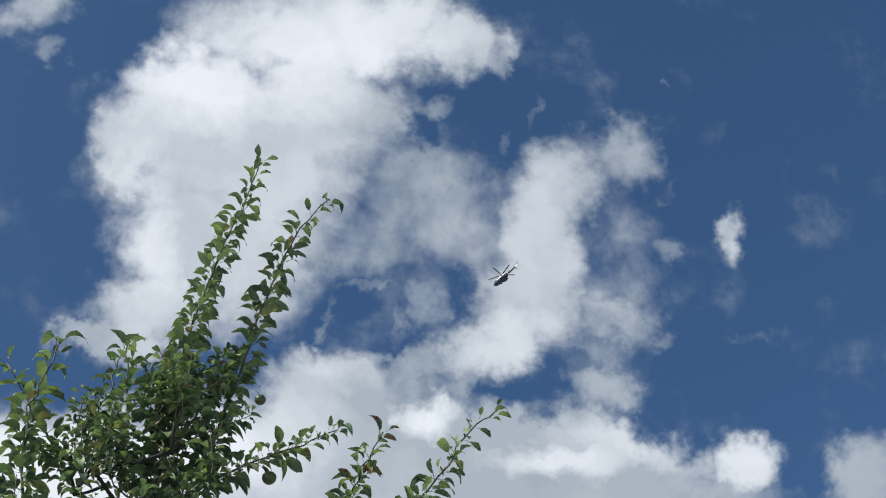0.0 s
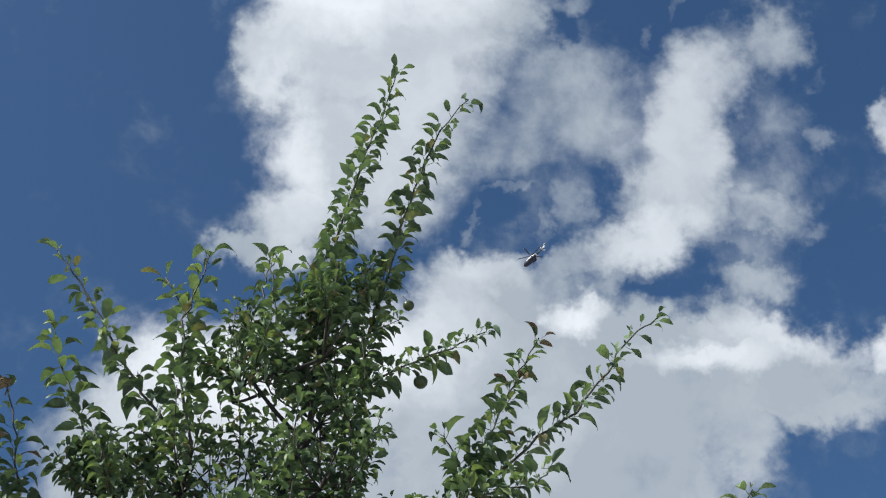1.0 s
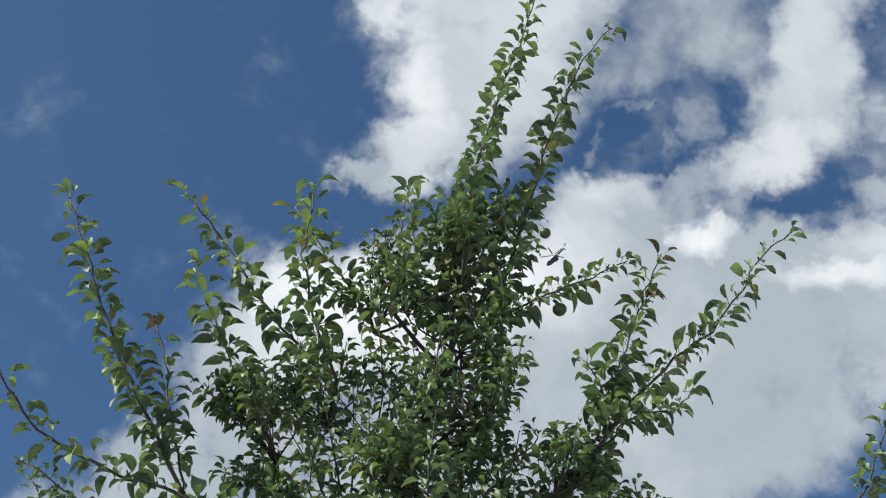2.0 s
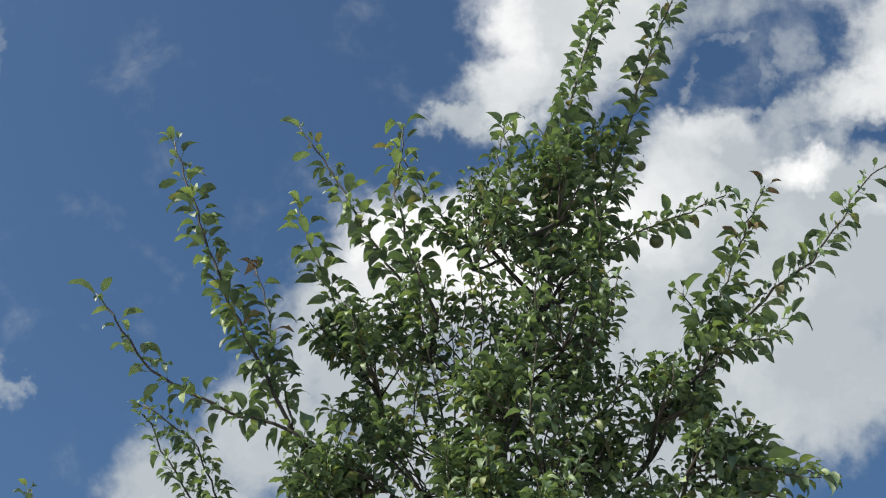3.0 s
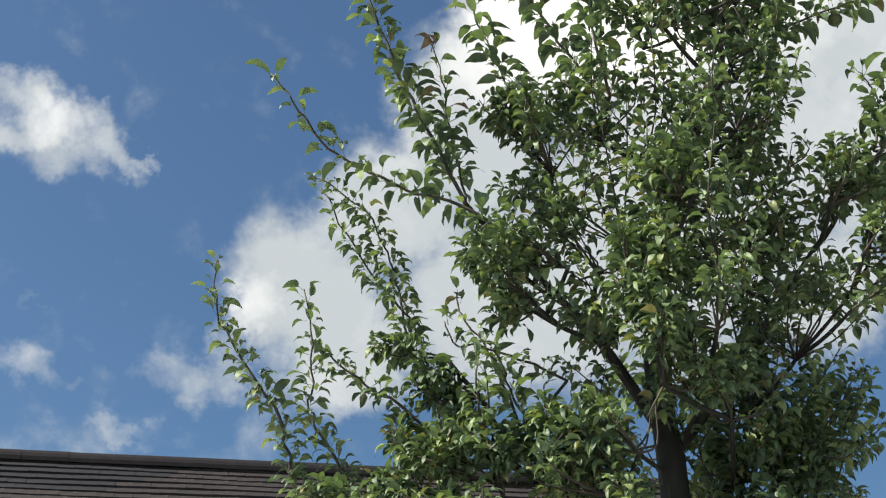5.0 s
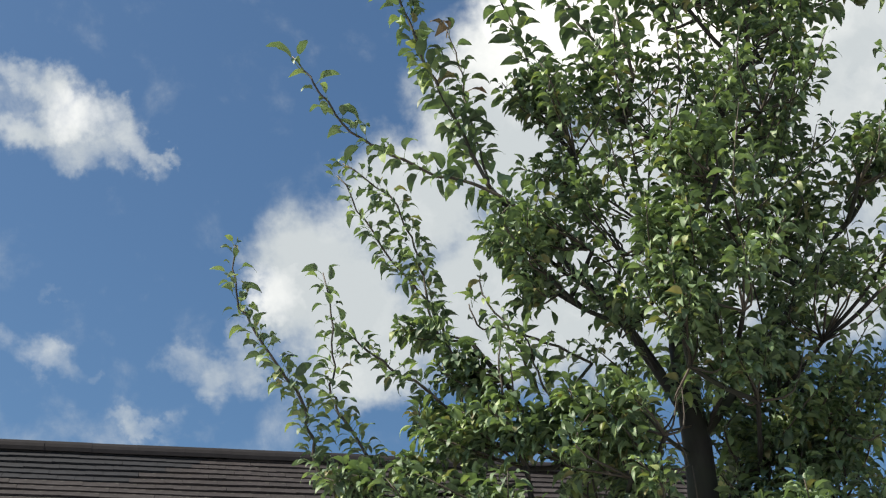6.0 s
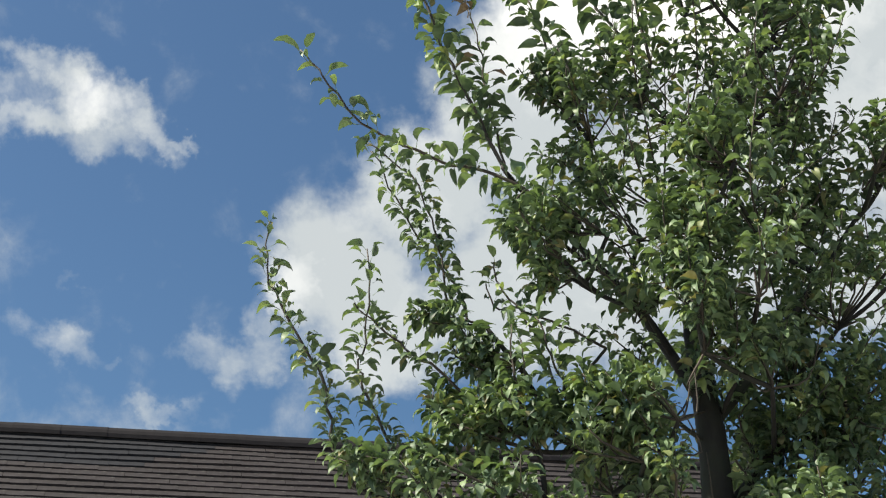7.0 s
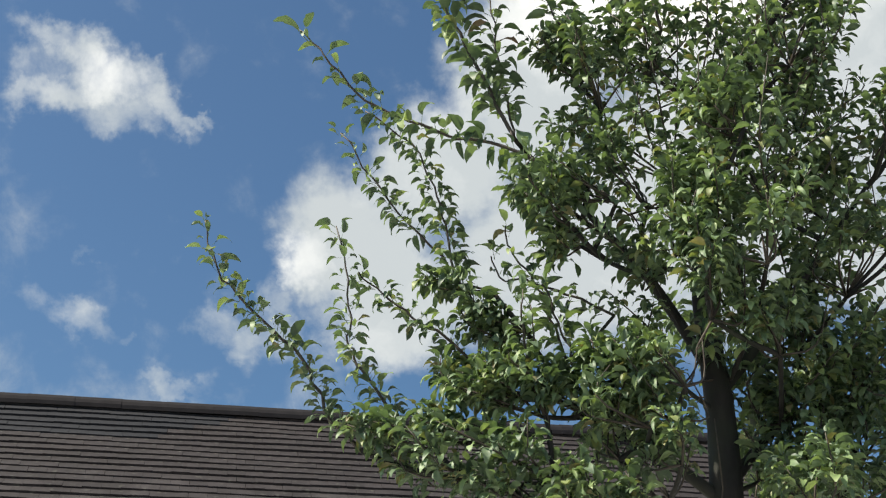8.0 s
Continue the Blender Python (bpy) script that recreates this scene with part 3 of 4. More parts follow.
# single leaves, further joined leaves, thickness at the base, where the leaves begin
SHOOT_SETS = {
    "leader_a": (30, 130, 0.009, 0.05), "leader_b": (28, 84, 0.008, 0.1), "side_c": (12, 44, 0.006, 0.1), "side_d": (22, 64, 0.008, 0.1),
    "side_e": (14, 46, 0.005, 0.1), "side_e2": (6, 20, 0.004, 0.2), "side_e3": (6, 14, 0.004, 0.1), "left_f": (14, 34, 0.006, 0.1),
    "left_f2": (8, 12, 0.005, 0.1), "left_g": (18, 40, 0.007, 0.05), "left_g2": (10, 22, 0.005, 0.1), "left_h": (22, 62, 0.008, 0.1),
    "left_i": (10, 24, 0.005, 0.1), "left_j": (18, 30, 0.008, 0.1), "left_k": (14, 18, 0.007, 0.58), "left_k2": (16, 52, 0.005, 0.1),
    "left_l": (14, 36, 0.006, 0.0), "left_m": (18, 46, 0.007, 0.1), "left_n": (14, 22, 0.006, 0.1), "low_p": (16, 30, 0.006, 0.0), "low_r": (16, 30, 0.006, 0.0), "low_o": (8, 10, 0.005, 0.1), "right_q": (10, 24, 0.006, 0.1),
    "right_q3": (10, 26, 0.006, 0.0), "right_q4": (10, 24, 0.006, 0.0), "mid_s": (10, 14, 0.005, 0.1), "mid_u": (10, 12, 0.005, 0.0),
    "top_v": (10, 24, 0.005, 0.0), "top_w": (10, 24, 0.005, 0.0), "right_q2": (8, 10, 0.005, 0.1), "right_r": (8, 14, 0.005, 0.1),
}
# the crown's masses: centre and radius
CLUMPS = [
    (0.87, 3.63, 4.09, 0.34),
    (1.15, 3.62, 4.31, 0.22),
    (0.55, 3.58, 4.01, 0.21),
    (1.14, 3.57, 3.94, 0.21),
    (1.42, 3.48, 3.68, 0.12),
    (0.82, 3.64, 4.41, 0.17),
    (0.35, 3.59, 3.86, 0.17),
    (1.26, 3.54, 4.66, 0.12),
    (1.09, 3.58, 4.57, 0.15),
    (0.70, 3.58, 4.03, 0.34),
    (0.98, 3.58, 3.66, 0.35),
    (0.49, 3.51, 3.55, 0.25),
    (1.38, 3.41, 3.63, 0.14),
    (1.22, 3.56, 3.30, 0.25),
    (1.14, 3.48, 4.46, 0.21),
    (1.09, 3.50, 4.02, 0.25),
    (0.19, 3.43, 3.37, 0.14),
    (0.64, 3.70, 3.79, 0.32),
    (0.79, 3.72, 3.41, 0.29),
    (0.50, 3.51, 3.26, 0.16),
    (1.08, 3.75, 3.39, 0.26),
    (1.07, 3.75, 2.89, 0.30),
    (0.93, 3.89, 3.12, 0.26),
    (0.32, 3.44, 2.73, 0.16),
    (0.09, 3.40, 2.65, 0.15),
    (0.49, 3.47, 2.67, 0.21),
    (-0.19, 3.39, 2.63, 0.12),
    (0.22, 3.59, 3.48, 0.12),
    (1.20, 3.71, 3.60, 0.20),
    (0.95, 3.58, 2.59, 0.14),
    (0.59, 3.60, 3.00, 0.18),
    (1.19, 3.61, 3.07, 0.22),
    (1.09, 3.74, 3.86, 0.20),
    (-0.32, 3.40, 2.68, 0.07),
    (1.06, 3.44, 2.60, 0.17),
    (0.34, 3.68, 3.78, 0.12),
    (0.65, 3.34, 3.06, 0.14),
    (0.82, 3.31, 3.62, 0.15),
    (0.81, 3.40, 3.63, 0.13),
    (0.70, 3.38, 3.42, 0.13),
    (0.62, 3.34, 3.31, 0.17),
    (0.83, 3.25, 3.20, 0.17),
    (0.36, 3.43, 3.45, 0.14),
    (0.82, 3.46, 4.32, 0.16),
    (0.83, 3.40, 3.12, 0.14),
    (0.49, 3.36, 2.79, 0.13),
    (0.05, 3.40, 2.78, 0.09),
    (0.52, 3.26, 2.84, 0.13),
    (0.40, 3.28, 2.74, 0.13),
    (0.94, 3.79, 2.90, 0.13),
    (0.89, 3.39, 2.98, 0.14),
    (0.91, 3.28, 2.51, 0.13),
    (0.62, 3.24, 3.13, 0.10),
    (0.16, 3.35, 2.53, 0.13),
    (-0.03, 3.35, 2.56, 0.10),
    (0.31, 3.34, 2.53, 0.13),
    (0.50, 3.31, 2.64, 0.11),
    (-0.04, 3.50, 2.87, 0.10),
    (0.08, 3.55, 2.98, 0.08),
    (0.97, 3.67, 2.90, 0.16),
    (1.14, 3.73, 2.82, 0.18),
    (0.87, 3.70, 2.72, 0.13),
    (1.23, 3.81, 3.01, 0.16),
    (1.43, 3.33, 3.42, 0.12),
    (-0.14, 3.45, 2.72, 0.08),
    (1.08, 3.75, 3.13, 0.15),
    (0.19, 3.39, 2.80, 0.10),
    (0.30, 3.39, 2.88, 0.10),
    (0.02, 3.45, 2.84, 0.09),
    (0.02, 3.50, 3.04, 0.07),
    (-0.10, 3.50, 3.14, 0.05),
    (0.34, 3.60, 3.97, 0.13),
    (0.27, 3.62, 3.96, 0.13),
    (0.24, 3.55, 3.33, 0.09),
    (1.10, 3.72, 2.66, 0.20),
    (1.27, 3.62, 2.60, 0.18),
    (1.24, 3.66, 2.80, 0.18),
    (1.02, 3.72, 2.50, 0.15),
    (1.20, 3.60, 2.42, 0.18),
]
TRUNK = [(0.80, 3.70, 0.0), (0.79, 3.69, 0.7), (0.76, 3.66, 1.6), (0.76, 3.67, 2.4), (0.77, 3.67, 2.76), (0.76, 3.67, 2.96), (0.75, 3.68, 3.2), (0.80, 3.66, 3.5), (0.90, 3.62, 3.8), (1.00, 3.57, 4.05)]


def trunk_at(z):
    for a, b in zip(TRUNK, TRUNK[1:]):
        if a[2] <= z <= b[2]:
            return Vector(a).lerp(Vector(b), (z - a[2]) / (b[2] - a[2]))
    return Vector(TRUNK[-1])


def bare(p):
    """True beside and before the bare stem below the crown's fork."""
    return 2.45 < p.z < 2.92 and p.y < 3.80 and abs(p.x * 3.67 / p.y - 0.77) < 0.085


NODES = []        # points along trunk and limbs from which further limbs may fork


def limb_to(base):
    """A limb that forks off the nearest wood below and rises to the point."""
    base = Vector(base)
    best = min(NODES, key=lambda n: (n - base).length + 3.0 * max(0.0, n.z - base.z + 0.35 * math.hypot(n.x - base.x, n.y - base.y)))
    mid = best.lerp(base, 0.55) + Vector((0, 0, -0.04 * (base - best).length))
    path = curve_points([best, mid, base], 6)
    NODES.extend(path[3:])
    return path


def apple_tree():
    tree = tagged(new("apple_tree"), "leafy green apple tree with long upright shoots, rooted in pale grey ground", "tree")
    rng = random.Random(4)
    verts, faces = [], []
    tube(verts, faces, curve_points(TRUNK, 5), 0.068, 0.010, 12, 0.06, rng)
    for v in verts:
        if v.z < 0.4:
            v.x = 0.80 + (v.x - 0.80) * (1 + 0.5 * (0.4 - v.z) ** 2 * 6)
            v.y = 3.70 + (v.y - 3.70) * (1 + 0.5 * (0.4 - v.z) ** 2 * 6)
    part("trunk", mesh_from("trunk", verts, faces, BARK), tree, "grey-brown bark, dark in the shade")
    NODES.extend(p for p in curve_points(TRUNK, 5) if p.z > 2.0)
    main = [[(0.76, 3.67, 2.92), (0.60, 3.67, 3.21), (0.46, 3.69, 3.40), (0.30, 3.66, 3.58)],
            [(0.77, 3.67, 2.55), (0.50, 3.58, 2.72), (0.25, 3.52, 2.82)],
            [(0.76, 3.67, 2.85), (1.00, 3.66, 3.15), (1.22, 3.55, 3.45)],
            [(0.77, 3.67, 2.60), (0.98, 3.76, 2.85), (1.15, 3.78, 3.10)],
            [(0.77, 3.67, 2.25), (1.25, 3.55, 2.45), (1.75, 3.40, 2.85), (2.05, 3.30, 3.36)]]
    for pts in main:
        path = curve_points(pts, 6)
        NODES.extend(path)
        lv, lf = [], []
        tube(lv, lf, path, 0.019, 0.006, 8, 0.08, rng)
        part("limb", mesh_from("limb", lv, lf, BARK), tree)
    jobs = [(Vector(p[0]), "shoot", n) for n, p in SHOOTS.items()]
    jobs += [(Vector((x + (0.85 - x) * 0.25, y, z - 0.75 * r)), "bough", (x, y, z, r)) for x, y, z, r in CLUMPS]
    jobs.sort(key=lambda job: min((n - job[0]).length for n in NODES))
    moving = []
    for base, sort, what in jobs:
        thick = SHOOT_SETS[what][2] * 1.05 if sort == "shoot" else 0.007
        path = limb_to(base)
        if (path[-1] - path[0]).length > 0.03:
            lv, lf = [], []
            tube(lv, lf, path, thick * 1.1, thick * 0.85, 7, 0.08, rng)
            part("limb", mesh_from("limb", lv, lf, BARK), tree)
        if sort == "shoot":
            single, more, thick, first = SHOOT_SETS[what]
            path = [p - base for p in curve_points(SHOOTS[what], 4)]
            path = [p + Vector((rng.gauss(0, 0.004), rng.gauss(0, 0.004), rng.gauss(0, 0.003))) if 0 < i < len(path) - 1 else p for i, p in enumerate(path)]
            grown = 1.16 if what[:6] == "leader" else 0.80 if what[:6] in ("left_k", "left_l", "left_m", "left_n") else 0.9 if what[:3] in ("low", "mid") else 1.2 if what[:6] in ("left_f", "left_g", "left_h", "left_i", "left_j") else 1.08
            sv, sf = [], []
            tube(sv, sf, path, 0.80 * thick, 0.0021, 6, 0.08, rng)
            shoot = part("shoot", mesh_from("shoot", sv, sf, TWIG), tree, "", pose(*base))
            for i, m in enumerate(stem_leaves(path, rng, single, first, 1.22 * grown, thin=0.9, tuft=True)):
                young = what in ("side_e", "left_i") and i >= single - 5
                part("leaf", (YOUNG_MESHES if young else LEAF_MESHES)[rng.randrange(len(LEAF_MESHES))], shoot, "reddish young leaf" if young else "", m)
            extra = part("foliage", joined_leaves(stem_leaves(path, rng, int(more * (2.8 if what[:6] in ("left_k", "left_l", "left_m", "left_n") else 1.9)), first, 1.04 * grown, thin=0.66), rng), shoot)
            extra["kind"] = "stuff"
            moving.append((what, shoot, base))
        else:
            c, r = Vector(what[:3]), what[3]
            sv, sf, frames = [], [], []
            for k in range(int((3 + 35 * r) * (0.80 if c.z > 3.75 and c.x > 0.95 else 0.60 if c.z > 3.75 else 0.70 if c.x > 0.95 and c.z < 2.95 else 0.80 if c.x > 0.95 else 0.69))):
                start = base.lerp(c, rng.uniform(0.0, 0.8)) + Vector((rng.gauss(0, 0.35), rng.gauss(0, 0.35), rng.gauss(0, 0.2))) * r
                way = (start - base).normalized() * 0.5 + Vector((rng.gauss(0, 0.55), rng.gauss(0, 0.5), rng.gauss(0.75, 0.35)))
                end = start + way.normalized() * r * rng.uniform(0.6, 1.25)
                over = (end - c).length / (1.08 * r)
                if over > 1:
                    end = c + (end - c) / over
                begin = base
                mid = start + Vector((rng.gauss(0, 0.015), rng.gauss(0, 0.015), rng.gauss(0, 0.015)))
                path = [p - base for p in curve_points([begin, mid, end], 3)]
                tube(sv, sf, path, 0.0038, 0.0014, 4)
                frames += [m for m in stem_leaves(path, rng, int(rng.randrange(26, 38) * (1.5 if c.x > 0.9 and c.z < 3.5 else 1.25 if c.z < 3.75 else 1.0)), 0.38, 0.87) if not bare(m.translation + base)]
            bough = part("bough", mesh_from("bough", sv, sf, TWIG), tree, "", pose(*base))
            mass = part("foliage", joined_leaves(frames, rng), bough)
            mass["kind"] = "stuff"
            moving.append(("bough", bough, base))
    return tree, moving


def fruit(parent, at, r):
    verts, faces = [], []
    rings, sides = 10, 14
    for i in range(rings + 1):
        a = math.pi * i / rings
        q = r * math.sin(a) * (1 + 0.06 * math.cos(a))
        z = r * math.cos(a) * 0.92 - 0.25 * r * math.exp(-(a / 0.35) ** 2)
        for k in range(sides):
            w = 2 * math.pi * k / sides
            verts.append(Vector((q * math.cos(w), q * math.sin(w), z)))
    for i in range(rings):
        for k in range(sides):
            a, b = i * sides + k, i * sides + (k + 1) % sides
            faces.append((a, a + sides, b + sides, b))
    ob = part("fruit", mesh_from("fruit", verts, faces, FRUIT), parent, "small round unripe green apple", pose(*at))
    sv, sf = [], []
    tube(sv, sf, [Vector((0, 0, 0.7 * r)), Vector((-0.004, 0, 1.4 * r)), Vector((-0.014, 0.004, 2.2 * r))], 0.0014, 0.0014, 5)
    part("stalk", mesh_from("stalk", sv, sf, TWIG), ob)
    return ob


# ---------------------------------------------------------------- ground
# out of view; kept pale as a reflector for the leaves' undersides
gv = [(-2400, -2400, 0), (2400, -2400, 0), (2400, 2400, 0), (-2400, 2400, 0)]
ground = tagged(new("ground", mesh_from("ground", gv, [(0, 1, 2, 3)], BOUNCE_GROUND)), "unseen ground, pale grey to bounce light up into the leaves", "ground", "", "structure")

TREE, SWAYING = apple_tree()
fruit(TREE, (1.357, 3.42, 4.49), 0.019)
fruit(TREE, (1.361, 3.420, 4.183), 0.023)


# ---------------------------------------------------------------- the house behind
RIDGE_AT, RIDGE_TURN, SLOPE = (-4.24, 12.99, 6.016), 10.5, 40.0


def house():
    home = tagged(new("house"), "house with a weathered brown concrete tiled roof", "house")
    home.matrix_basis = pose(*RIDGE_AT, 0, 0, RIDGE_TURN)
    rng = random.Random(9)
    x0, x1, gauge, rows, wide = -3.0, 7.8, 0.128, 29, 0.165
    deep, drop = math.cos(radians(SLOPE)), math.sin(radians(SLOPE))
    run = rows * gauge + 0.06
    # roof deck, both slopes, 6 cm thick under the tiles
    for sign, name in ((-1, "front"), (1, "rear")):
        v, f = [], []
        box(v, f, x0 + 0.03, x1 - 0.03, 0, run, -0.10, -0.036)
        turn = Matrix.Rotation(radians(180), 4, "Z") if sign < 0 else Matrix.Identity(4)
        roof = part("roof", mesh_from("roof", v, f, RIDGE, False), home)
        if sign < 0:
            roof.matrix_basis = Matrix.Translation((x0 + x1, 0, 0)) @ turn @ Matrix.Rotation(radians(-SLOPE), 4, "X")
            front = roof
        else:
            roof.matrix_basis = Matrix.Rotation(radians(-SLOPE), 4, "X")
    # tiles: in the front roof's own space, x runs from the right gable to the left
    shapes = []
    for k in range(4):
        v, f = [], []
        a, b = rng.uniform(-0.003, 0.003), rng.uniform(-0.003, 0.003)
        box(v, f, 0.0008, wide - 0.0008, 0, gauge + 0.06, 0, 0.033)
        for q in v:
            if q.y > 0.1:
                q.y += a if q.x < 0.08 else b
        shapes.append(([q.copy() for q in v], f, mesh_from("roof_tile", v, f, TILE, False), mesh_from("roof_tile", v, f, DARK_TILE, False)))
    rest_v, rest_f = [], []
    for r in range(rows):
        n = int((x1 - x0) / wide)
        for i in range(n + 1):
            x = x0 + i * wide - (wide / 2 if r % 2 else 0)
            if x < x0 - 0.01 or x + wide > x1 + 0.01:
                continue
            m = Matrix.Translation((x, r * gauge - 0.03 + 0.006 * math.sin(0.9 * x + 0.7 * r) + rng.gauss(0, 0.0025), -0.030 + 0.004 * math.sin(1.7 * x + r))) @ Matrix.Rotation(radians(7.4 + rng.gauss(0, 0.3)), 4, "X") @ Matrix.Rotation(radians(rng.gauss(0, 0.35)), 4, "Z")
            real = x0 + x1 - x
            kind = shapes[rng.randrange(4)]
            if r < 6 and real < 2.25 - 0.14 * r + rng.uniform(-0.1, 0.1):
                part("roof_tile", kind[3], front, "darker blue-grey tile", m)     # darker top courses under the ridge, each ending further left
            elif r < 12 and -0.4 < real < 4.2:
                part("roof_tile", kind[2], front, "", m)
            else:
                s = len(rest_v)
                rest_v += [m @ q for q in kind[0]]
                rest_f += [tuple(s + j for j in q) for q in kind[1]]
    rest = part("roof_tile", mesh_from("roof_tile", rest_v, rest_f, TILE, False), front, "further courses of brown tiles")
    rest["kind"] = "stuff"
    # half-round ridge tiles, bedded end to end
    v, f = [], []
    length, sides = 0.45, 10
    for end in (-0.003, length + 0.003):
        for rad in (0.140, 0.122):
            for k in range(sides + 1):
                w = math.pi * k / sides
                v.append(Vector((end, rad * math.cos(w) * 1.1, rad * math.sin(w))))
    q = sides + 1
    for k in range(sides):
        f += [(k, k + 1, 2 * q + k + 1, 2 * q + k), (q + k, 3 * q + k, 3 * q + k + 1, q + k + 1), (k, q + k, q + k + 1, k + 1), (2 * q + k, 2 * q + k + 1, 3 * q + k + 1, 3 * q + k)]
    f += [(0, 2 * q, 3 * q, q), (q - 1, 2 * q - 1, 4 * q - 1, 3 * q - 1)]
    ridge = mesh_from("ridge_tile", v, f, RIDGE, False)
    for i in range(int((x1 - x0) / length)):
        part("ridge_tile", ridge, home, "", pose(x0 + i * length, rng.gauss(0, 0.003), -0.074 + rng.gauss(0, 0.0015), rng.gauss(0, 0.5), rng.gauss(0, 0.12), rng.gauss(0, 0.15)))
    # chimney on the ridge
    v, f = [], []
    box(v, f, -0.19, 0.19, -0.19, 0.19, -0.6, 0.20)
    box(v, f, -0.22, 0.22, -0.22, 0.22, 0.20, 0.26)
    stack = part("chimney", mesh_from("chimney", v, f, RIDGE, False), home, "low dark chimney stack", pose(6.29, 0, 0))
    v, f = [], []
    box(v, f, -0.28, 0.28, -0.28, 0.28, -0.06, 0.03)
    part("flashing", mesh_from("flashing", v, f, LEAD, False), stack, "pale lead flashing")
    # walls below
    half, eave = run * deep, -run * drop
    for y in (-half + 0.45, half - 0.45):
        v, f = [], []
        box(v, f, x0 + 0.3, x1 - 0.3, y - 0.14, y + 0.14, -6.1, eave + 0.2)
        part("wall", mesh_from("wall", v, f, BRICK, False), home)
    for x in (x0 + 0.3, x1 - 0.3):
        ys = half - 0.62
        v = [Vector((x + dx, yy, zz)) for dx in (-0.13, 0.13) for yy, zz in ((-ys, -6.1), (ys, -6.1), (ys, eave + 0.1), (0, -0.25), (-ys, eave + 0.1))]
        f = [(0, 1, 2, 3, 4), (9, 8, 7, 6, 5)] + [(i, i + 5, (i + 1) % 5 + 5, (i + 1) % 5) for i in range(5)]
        part("wall", mesh_from("wall", v, f, BRICK, False), home)
    for y in (-half, half):
        v, f = [], []
        box(v, f, x0, x1, y - 0.06 if y < 0 else y - 0.02, y + 0.02 if y < 0 else y + 0.06, eave - 0.14, eave - 0.06)
        part("gutter", mesh_from("gutter", v, f, ROTOR, False), home, "dark plastic gutter")


house()


# ---------------------------------------------------------------- the helicopter
def lofted(stations, sides=16):
    """A closed body through rings: x along, centre height, half width, half height, squareness."""
    verts, faces = [], []
    for x, cz, hw, hh in stations:
        for k in range(sides):
            w = 2 * math.pi * k / sides
            c, s = math.cos(w), math.sin(w)
            verts.append(Vector((x, hw * math.copysign(abs(c) ** 0.8, c), cz + hh * math.copysign(abs(s) ** 0.8, s))))
    for i in range(len(stations) - 1):
        for k in range(sides):
            a, b = i * sides + k, i * sides + (k + 1) % sides
            faces.append((a, b, b + sides, a + sides))
    faces += [tuple(reversed(range(sides))), tuple((len(stations) - 1) * sides + k for k in range(sides))]
    return verts, faces


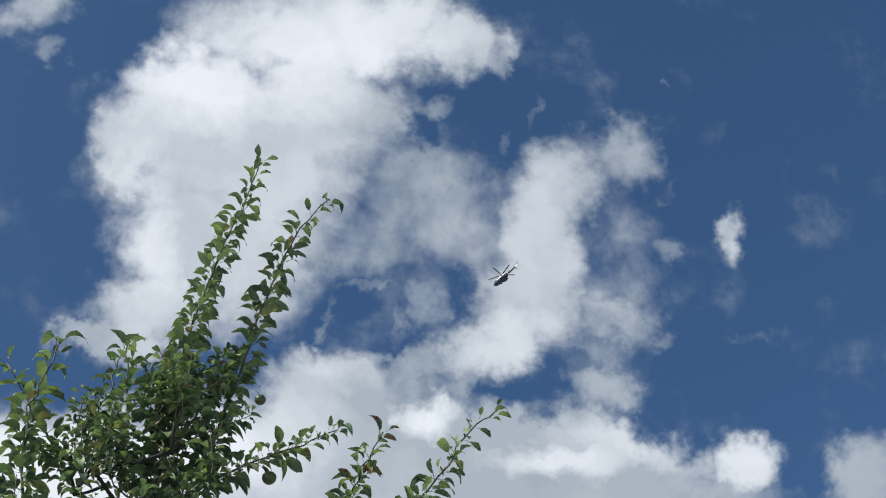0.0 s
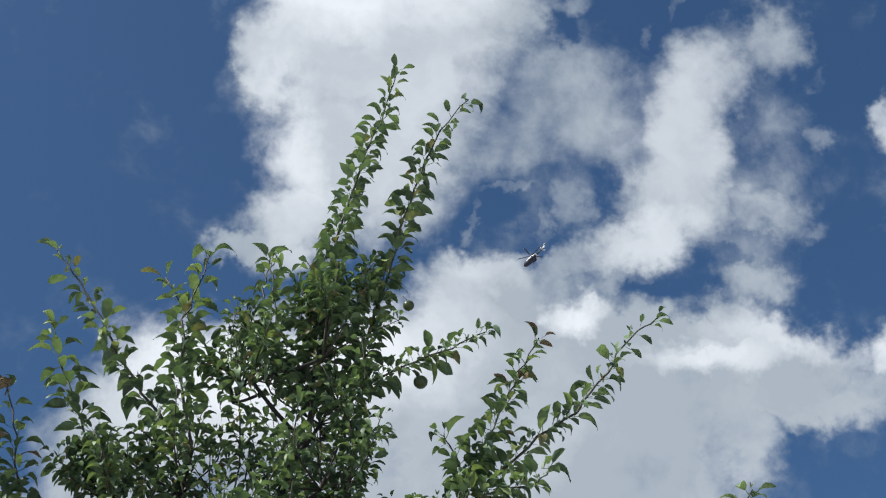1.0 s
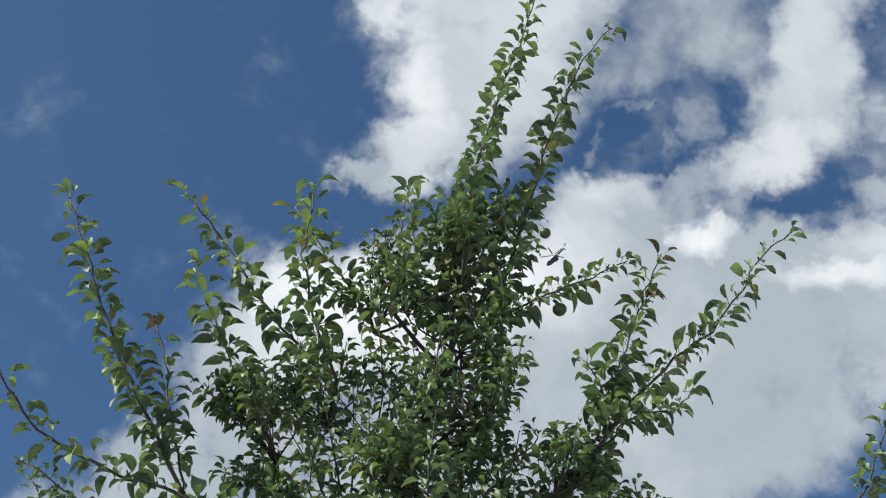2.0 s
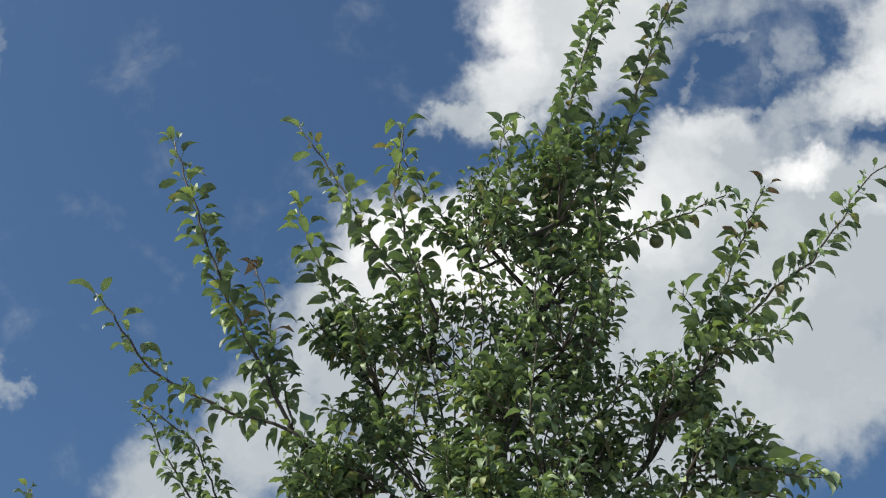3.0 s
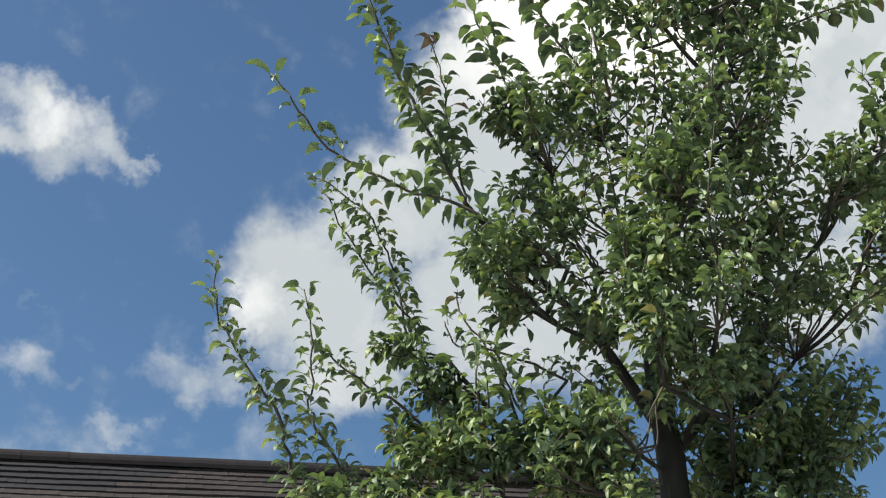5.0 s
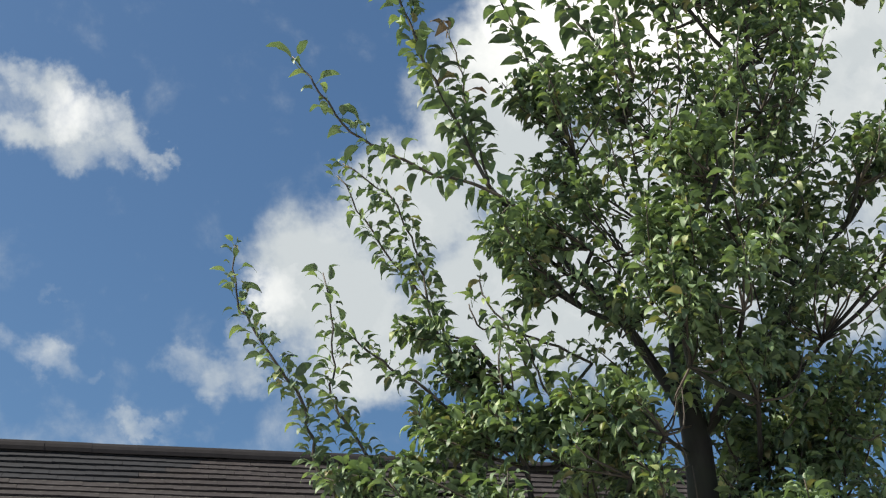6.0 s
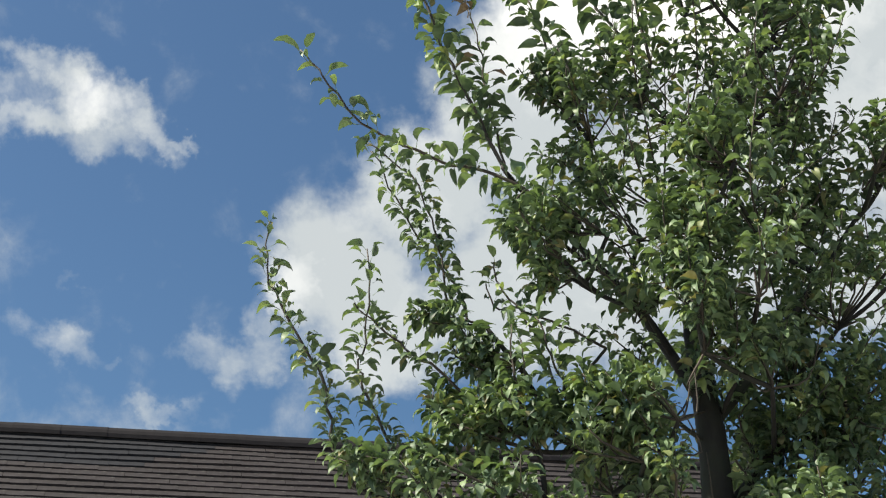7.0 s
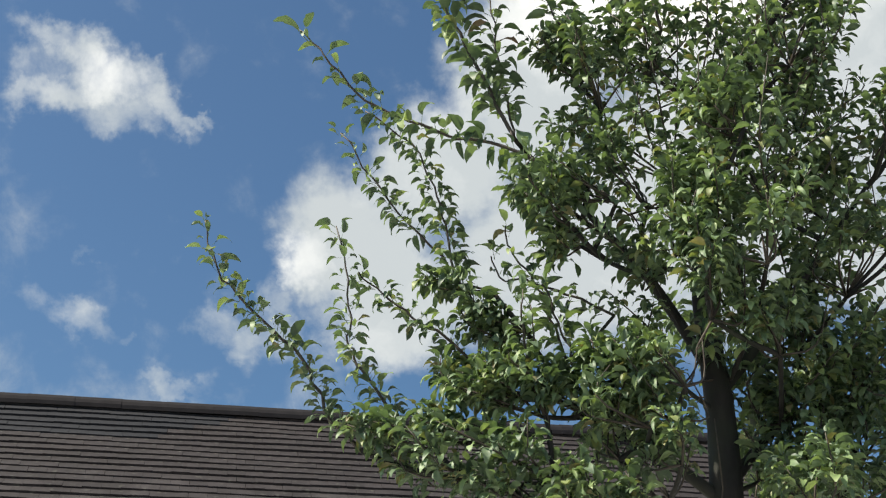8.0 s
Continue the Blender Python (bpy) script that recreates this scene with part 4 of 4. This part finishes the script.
def helicopter():
    """Nose towards +x, hub above the origin."""
    heli = tagged(new("helicopter"), "white and dark blue helicopter flying below the clouds", "helicopter")
    v, f = lofted(((4.7, -0.75, 0.08, 0.10), (4.5, -0.72, 0.42, 0.36), (3.9, -0.62, 0.82, 0.62), (3.0, -0.45, 1.08, 0.88), (2.0, -0.30, 1.14, 1.05), (0.4, -0.22, 1.14, 1.10), (-1.2, -0.15, 1.05, 0.98), (-2.4, 0.05, 0.72, 0.68), (-3.2, 0.20, 0.45, 0.45)))
    part("fuselage", mesh_from("fuselage", v, f, WHITE_PAINT), heli, "white upper body")
    v, f = lofted(((5.0, -0.72, 0.32, 0.26), (4.2, -0.70, 0.90, 0.66), (3.0, -0.62, 1.18, 0.96), (0.4, -0.52, 1.24, 1.06), (-1.4, -0.36, 1.13, 0.96), (-2.8, 0.10, 0.60, 0.54)))
    part("belly", mesh_from("belly", v, f, NAVY_PAINT), heli, "dark blue underside")
    v, f = lofted(((4.95, -0.58, 0.2, 0.16), (4.3, -0.38, 0.74, 0.44), (3.5, -0.10, 0.94, 0.56), (2.9, 0.12, 0.9, 0.46)))
    part("windscreen", mesh_from("windscreen", v, f, GLASS_DARK), heli)
    v, f = lofted(((1.9, 0.95, 0.25, 0.15), (1.0, 1.02, 0.62, 0.36), (-0.6, 1.0, 0.66, 0.36), (-2.2, 0.75, 0.38, 0.25)))
    part("engine_cowling", mesh_from("engine_cowling", v, f, WHITE_PAINT), heli)
    v, f = lofted(((-2.6, 0.22, 0.48, 0.46), (-5.0, 0.42, 0.30, 0.30), (-7.6, 0.60, 0.20, 0.22)), 12)
    part("tail_boom", mesh_from("tail_boom", v, f, NAVY_PAINT), heli)
    v = [Vector((x, y, z)) for y in (-0.09, 0.09) for x, z in ((-6.9, 0.65), (-7.9, 0.5), (-8.9, 2.3), (-8.2, 2.4))]
    part("tail_fin", mesh_from("tail_fin", v, [(0, 1, 2, 3), (7, 6, 5, 4), (0, 4, 5, 1), (1, 5, 6, 2), (2, 6, 7, 3), (3, 7, 4, 0)], WHITE_PAINT, False), heli, "swept white fin")
    v, f = [], []
    box(v, f, -7.3, -6.5, -1.5, 1.5, 0.45, 0.53)
    part("stabiliser", mesh_from("stabiliser", v, f, WHITE_PAINT, False), heli)
    for side in (-1, 1):
        v, f = lofted(((1.0, -0.85, 0.10, 0.12), (0.4, -0.85, 0.34, 0.32), (-1.0, -0.82, 0.36, 0.34), (-1.9, -0.75, 0.12, 0.12)), 10)
        part("sponson", mesh_from("sponson", v, f, NAVY_PAINT), heli, "", pose(0, side * 1.35, -0.1))
    v, f = lofted(((0.16, 0, 0.1, 0.1), (-0.16, 0, 0.1, 0.1)), 10)
    v = [Vector((q.z * 2.8, q.y * 2.8, q.x)) for q in v]
    rotor = part("main_rotor", mesh_from("main_rotor", v, f, ROTOR), heli, "dark five-bladed rotor", pose(0, 0, 1.75))
    for k in range(5):
        v, f = [], []
        box(v, f, 0.25, 1.1, -0.10, 0.10, -0.06, 0.06)
        box(v, f, 1.1, 6.0, -0.26, 0.26, -0.03, 0.03)
        for q in v:
            q.z += 0.012 * q.x * q.x
        part("rotor_blade", mesh_from("rotor_blade", v, f, ROTOR, False), rotor, "", pose(0, 0, 0, 0, 0, 72 * k))
    v, f = lofted(((0.1, 0, 0.1, 0.1), (-0.1, 0, 0.1, 0.1)), 8)
    v = [Vector((q.y, q.x * 1.5, q.z)) for q in v]
    tail = part("tail_rotor", mesh_from("tail_rotor", v, f, ROTOR), heli, "", pose(-8.5, 0.22, 1.9))
    for k in range(4):
        v, f = [], []
        box(v, f, 0.0, 1.25, -0.04, 0.04, -0.10, 0.10)
        part("tail_blade", mesh_from("tail_blade", v, f, ROTOR, False), tail, "", pose(0, 0, 0, 0, 90 * k + 20, 0))
    return heli, rotor


HELI, MAIN_ROTOR = helicopter()


# ---------------------------------------------------------------- what moves
# gusts: seconds and degrees of lean of the shoots that stand clear of the crown
GUSTS = {
    "left_h": [(1.5, 0.0), (3.0, 0.5), (3.5, 4.0), (4.0, 8.0), (4.5, 1.0), (8.0, 0.0)],
    "left_g": [(1.0, 5.1), (1.5, 0.0), (3.0, 6.0), (3.5, 7.3)],
    "left_f": [(1.0, 6.7), (1.5, 0.0), (3.0, -3.0), (3.5, 5.6)],
    "leader_a": [(0.0, -1.0), (1.0, -1.1), (1.5, 0.0)],
    "leader_b": [(0.0, -1.9), (1.0, -2.2), (1.5, 0.0)],
    "side_c": [(0.0, 0.5), (1.0, -0.0), (1.5, 0.0), (3.0, 3.3), (3.5, 5.1), (4.0, 6.9)],
    "side_d": [(0.0, 0.2), (1.0, 2.6), (1.5, 0.0), (3.0, 1.3)],
    "side_e": [(0.0, 3.3), (1.0, 5.6), (1.5, 0.0), (3.0, 2.5), (3.5, 1.0)],
    "left_j": [(3.0, -3.2), (3.5, 0.0), (4.0, 0.5), (4.5, -3.6), (6.0, -3.9), (6.5, -5.4), (7.0, -6.5), (8.0, -9.5)],
    "left_m": [(3.0, 13.7), (3.5, 26.4), (4.0, 28.8), (4.5, 13.1), (6.0, 12.1), (6.5, 3.7), (7.0, 16.2), (7.5, 8.9), (8.0, 0.0)],
    "left_l": [(3.5, 11.7), (4.0, 17.0), (4.5, 4.5), (6.0, 2.7), (6.5, -3.3), (7.0, 10.0), (7.5, 4.3), (8.0, 0.0)],
    "left_k": [(3.0, 5.2), (3.5, 9.6), (4.0, 16.4), (4.5, 5.6), (6.0, 4.2), (6.5, 1.8), (7.0, 7.7), (8.0, 0.0)],
    "right_r": [(1.0, 3.7), (1.5, 0.0)],
}


def motions():
    # level flight, away and to the west
    heading = math.degrees(math.atan2(50.0, -28.2))
    rows = []
    for i in range(33):
        t = i * 0.25
        x, y, turned = 239.5 - 33.3 * t, 375.8 + 59.0 * t, heading
        if t > 1.7:
            # then a gentle bend to the north
            u, n = (t - 1.7) / 6.3, 6.3
            a, b, c, d = 2 * u ** 3 - 3 * u ** 2 + 1, u ** 3 - 2 * u ** 2 + u, 3 * u ** 2 - 2 * u ** 3, u ** 3 - u ** 2
            x = a * 182.9 - b * n * 33.3 + c * 177.0 + d * n * 12.0
            y = a * 476.1 + b * n * 59.0 + c * 890.0 + d * n * 65.0
            turned = heading + (80.0 - heading) * c
        rows.append((t, pose(x, y, 386.7, 0, 4, turned)))
    walk(HELI, rows)
    walk(MAIN_ROTOR, [(i / 30, pose(0, 0, 1.75, 0, 0, 70.0 * i + 20)) for i in range(241)])
    # wind in the shoots
    rng = random.Random(21)
    for name, ob, base in SWAYING:
        known = GUSTS.get(name, [(0.0, 0.0)])
        amount = 0.7 if name in GUSTS else 0.8 if name == "bough" else 1.6
        a, b, p, q = rng.uniform(0.7, 1.1), rng.uniform(1.6, 2.3), rng.uniform(0, 6.28), rng.uniform(0, 6.28)
        rows = []
        for i in range(33):
            t = i * 0.25
            lean = float(np.interp(t, [k[0] for k in known], [k[1] for k in known]))
            calm = min([1.0] + [abs(t - k[0]) / 0.5 for k in known]) if name in GUSTS else 1.0
            lean += calm * amount * (0.6 * math.sin(a * t * 2 + p) + 0.4 * math.sin(b * t * 2 + q))
            nod = amount * 0.7 * math.sin(a * t * 2 + q)
            rows.append((t, pose(*base, nod, lean, 0)))
        walk(ob, rows)


motions()
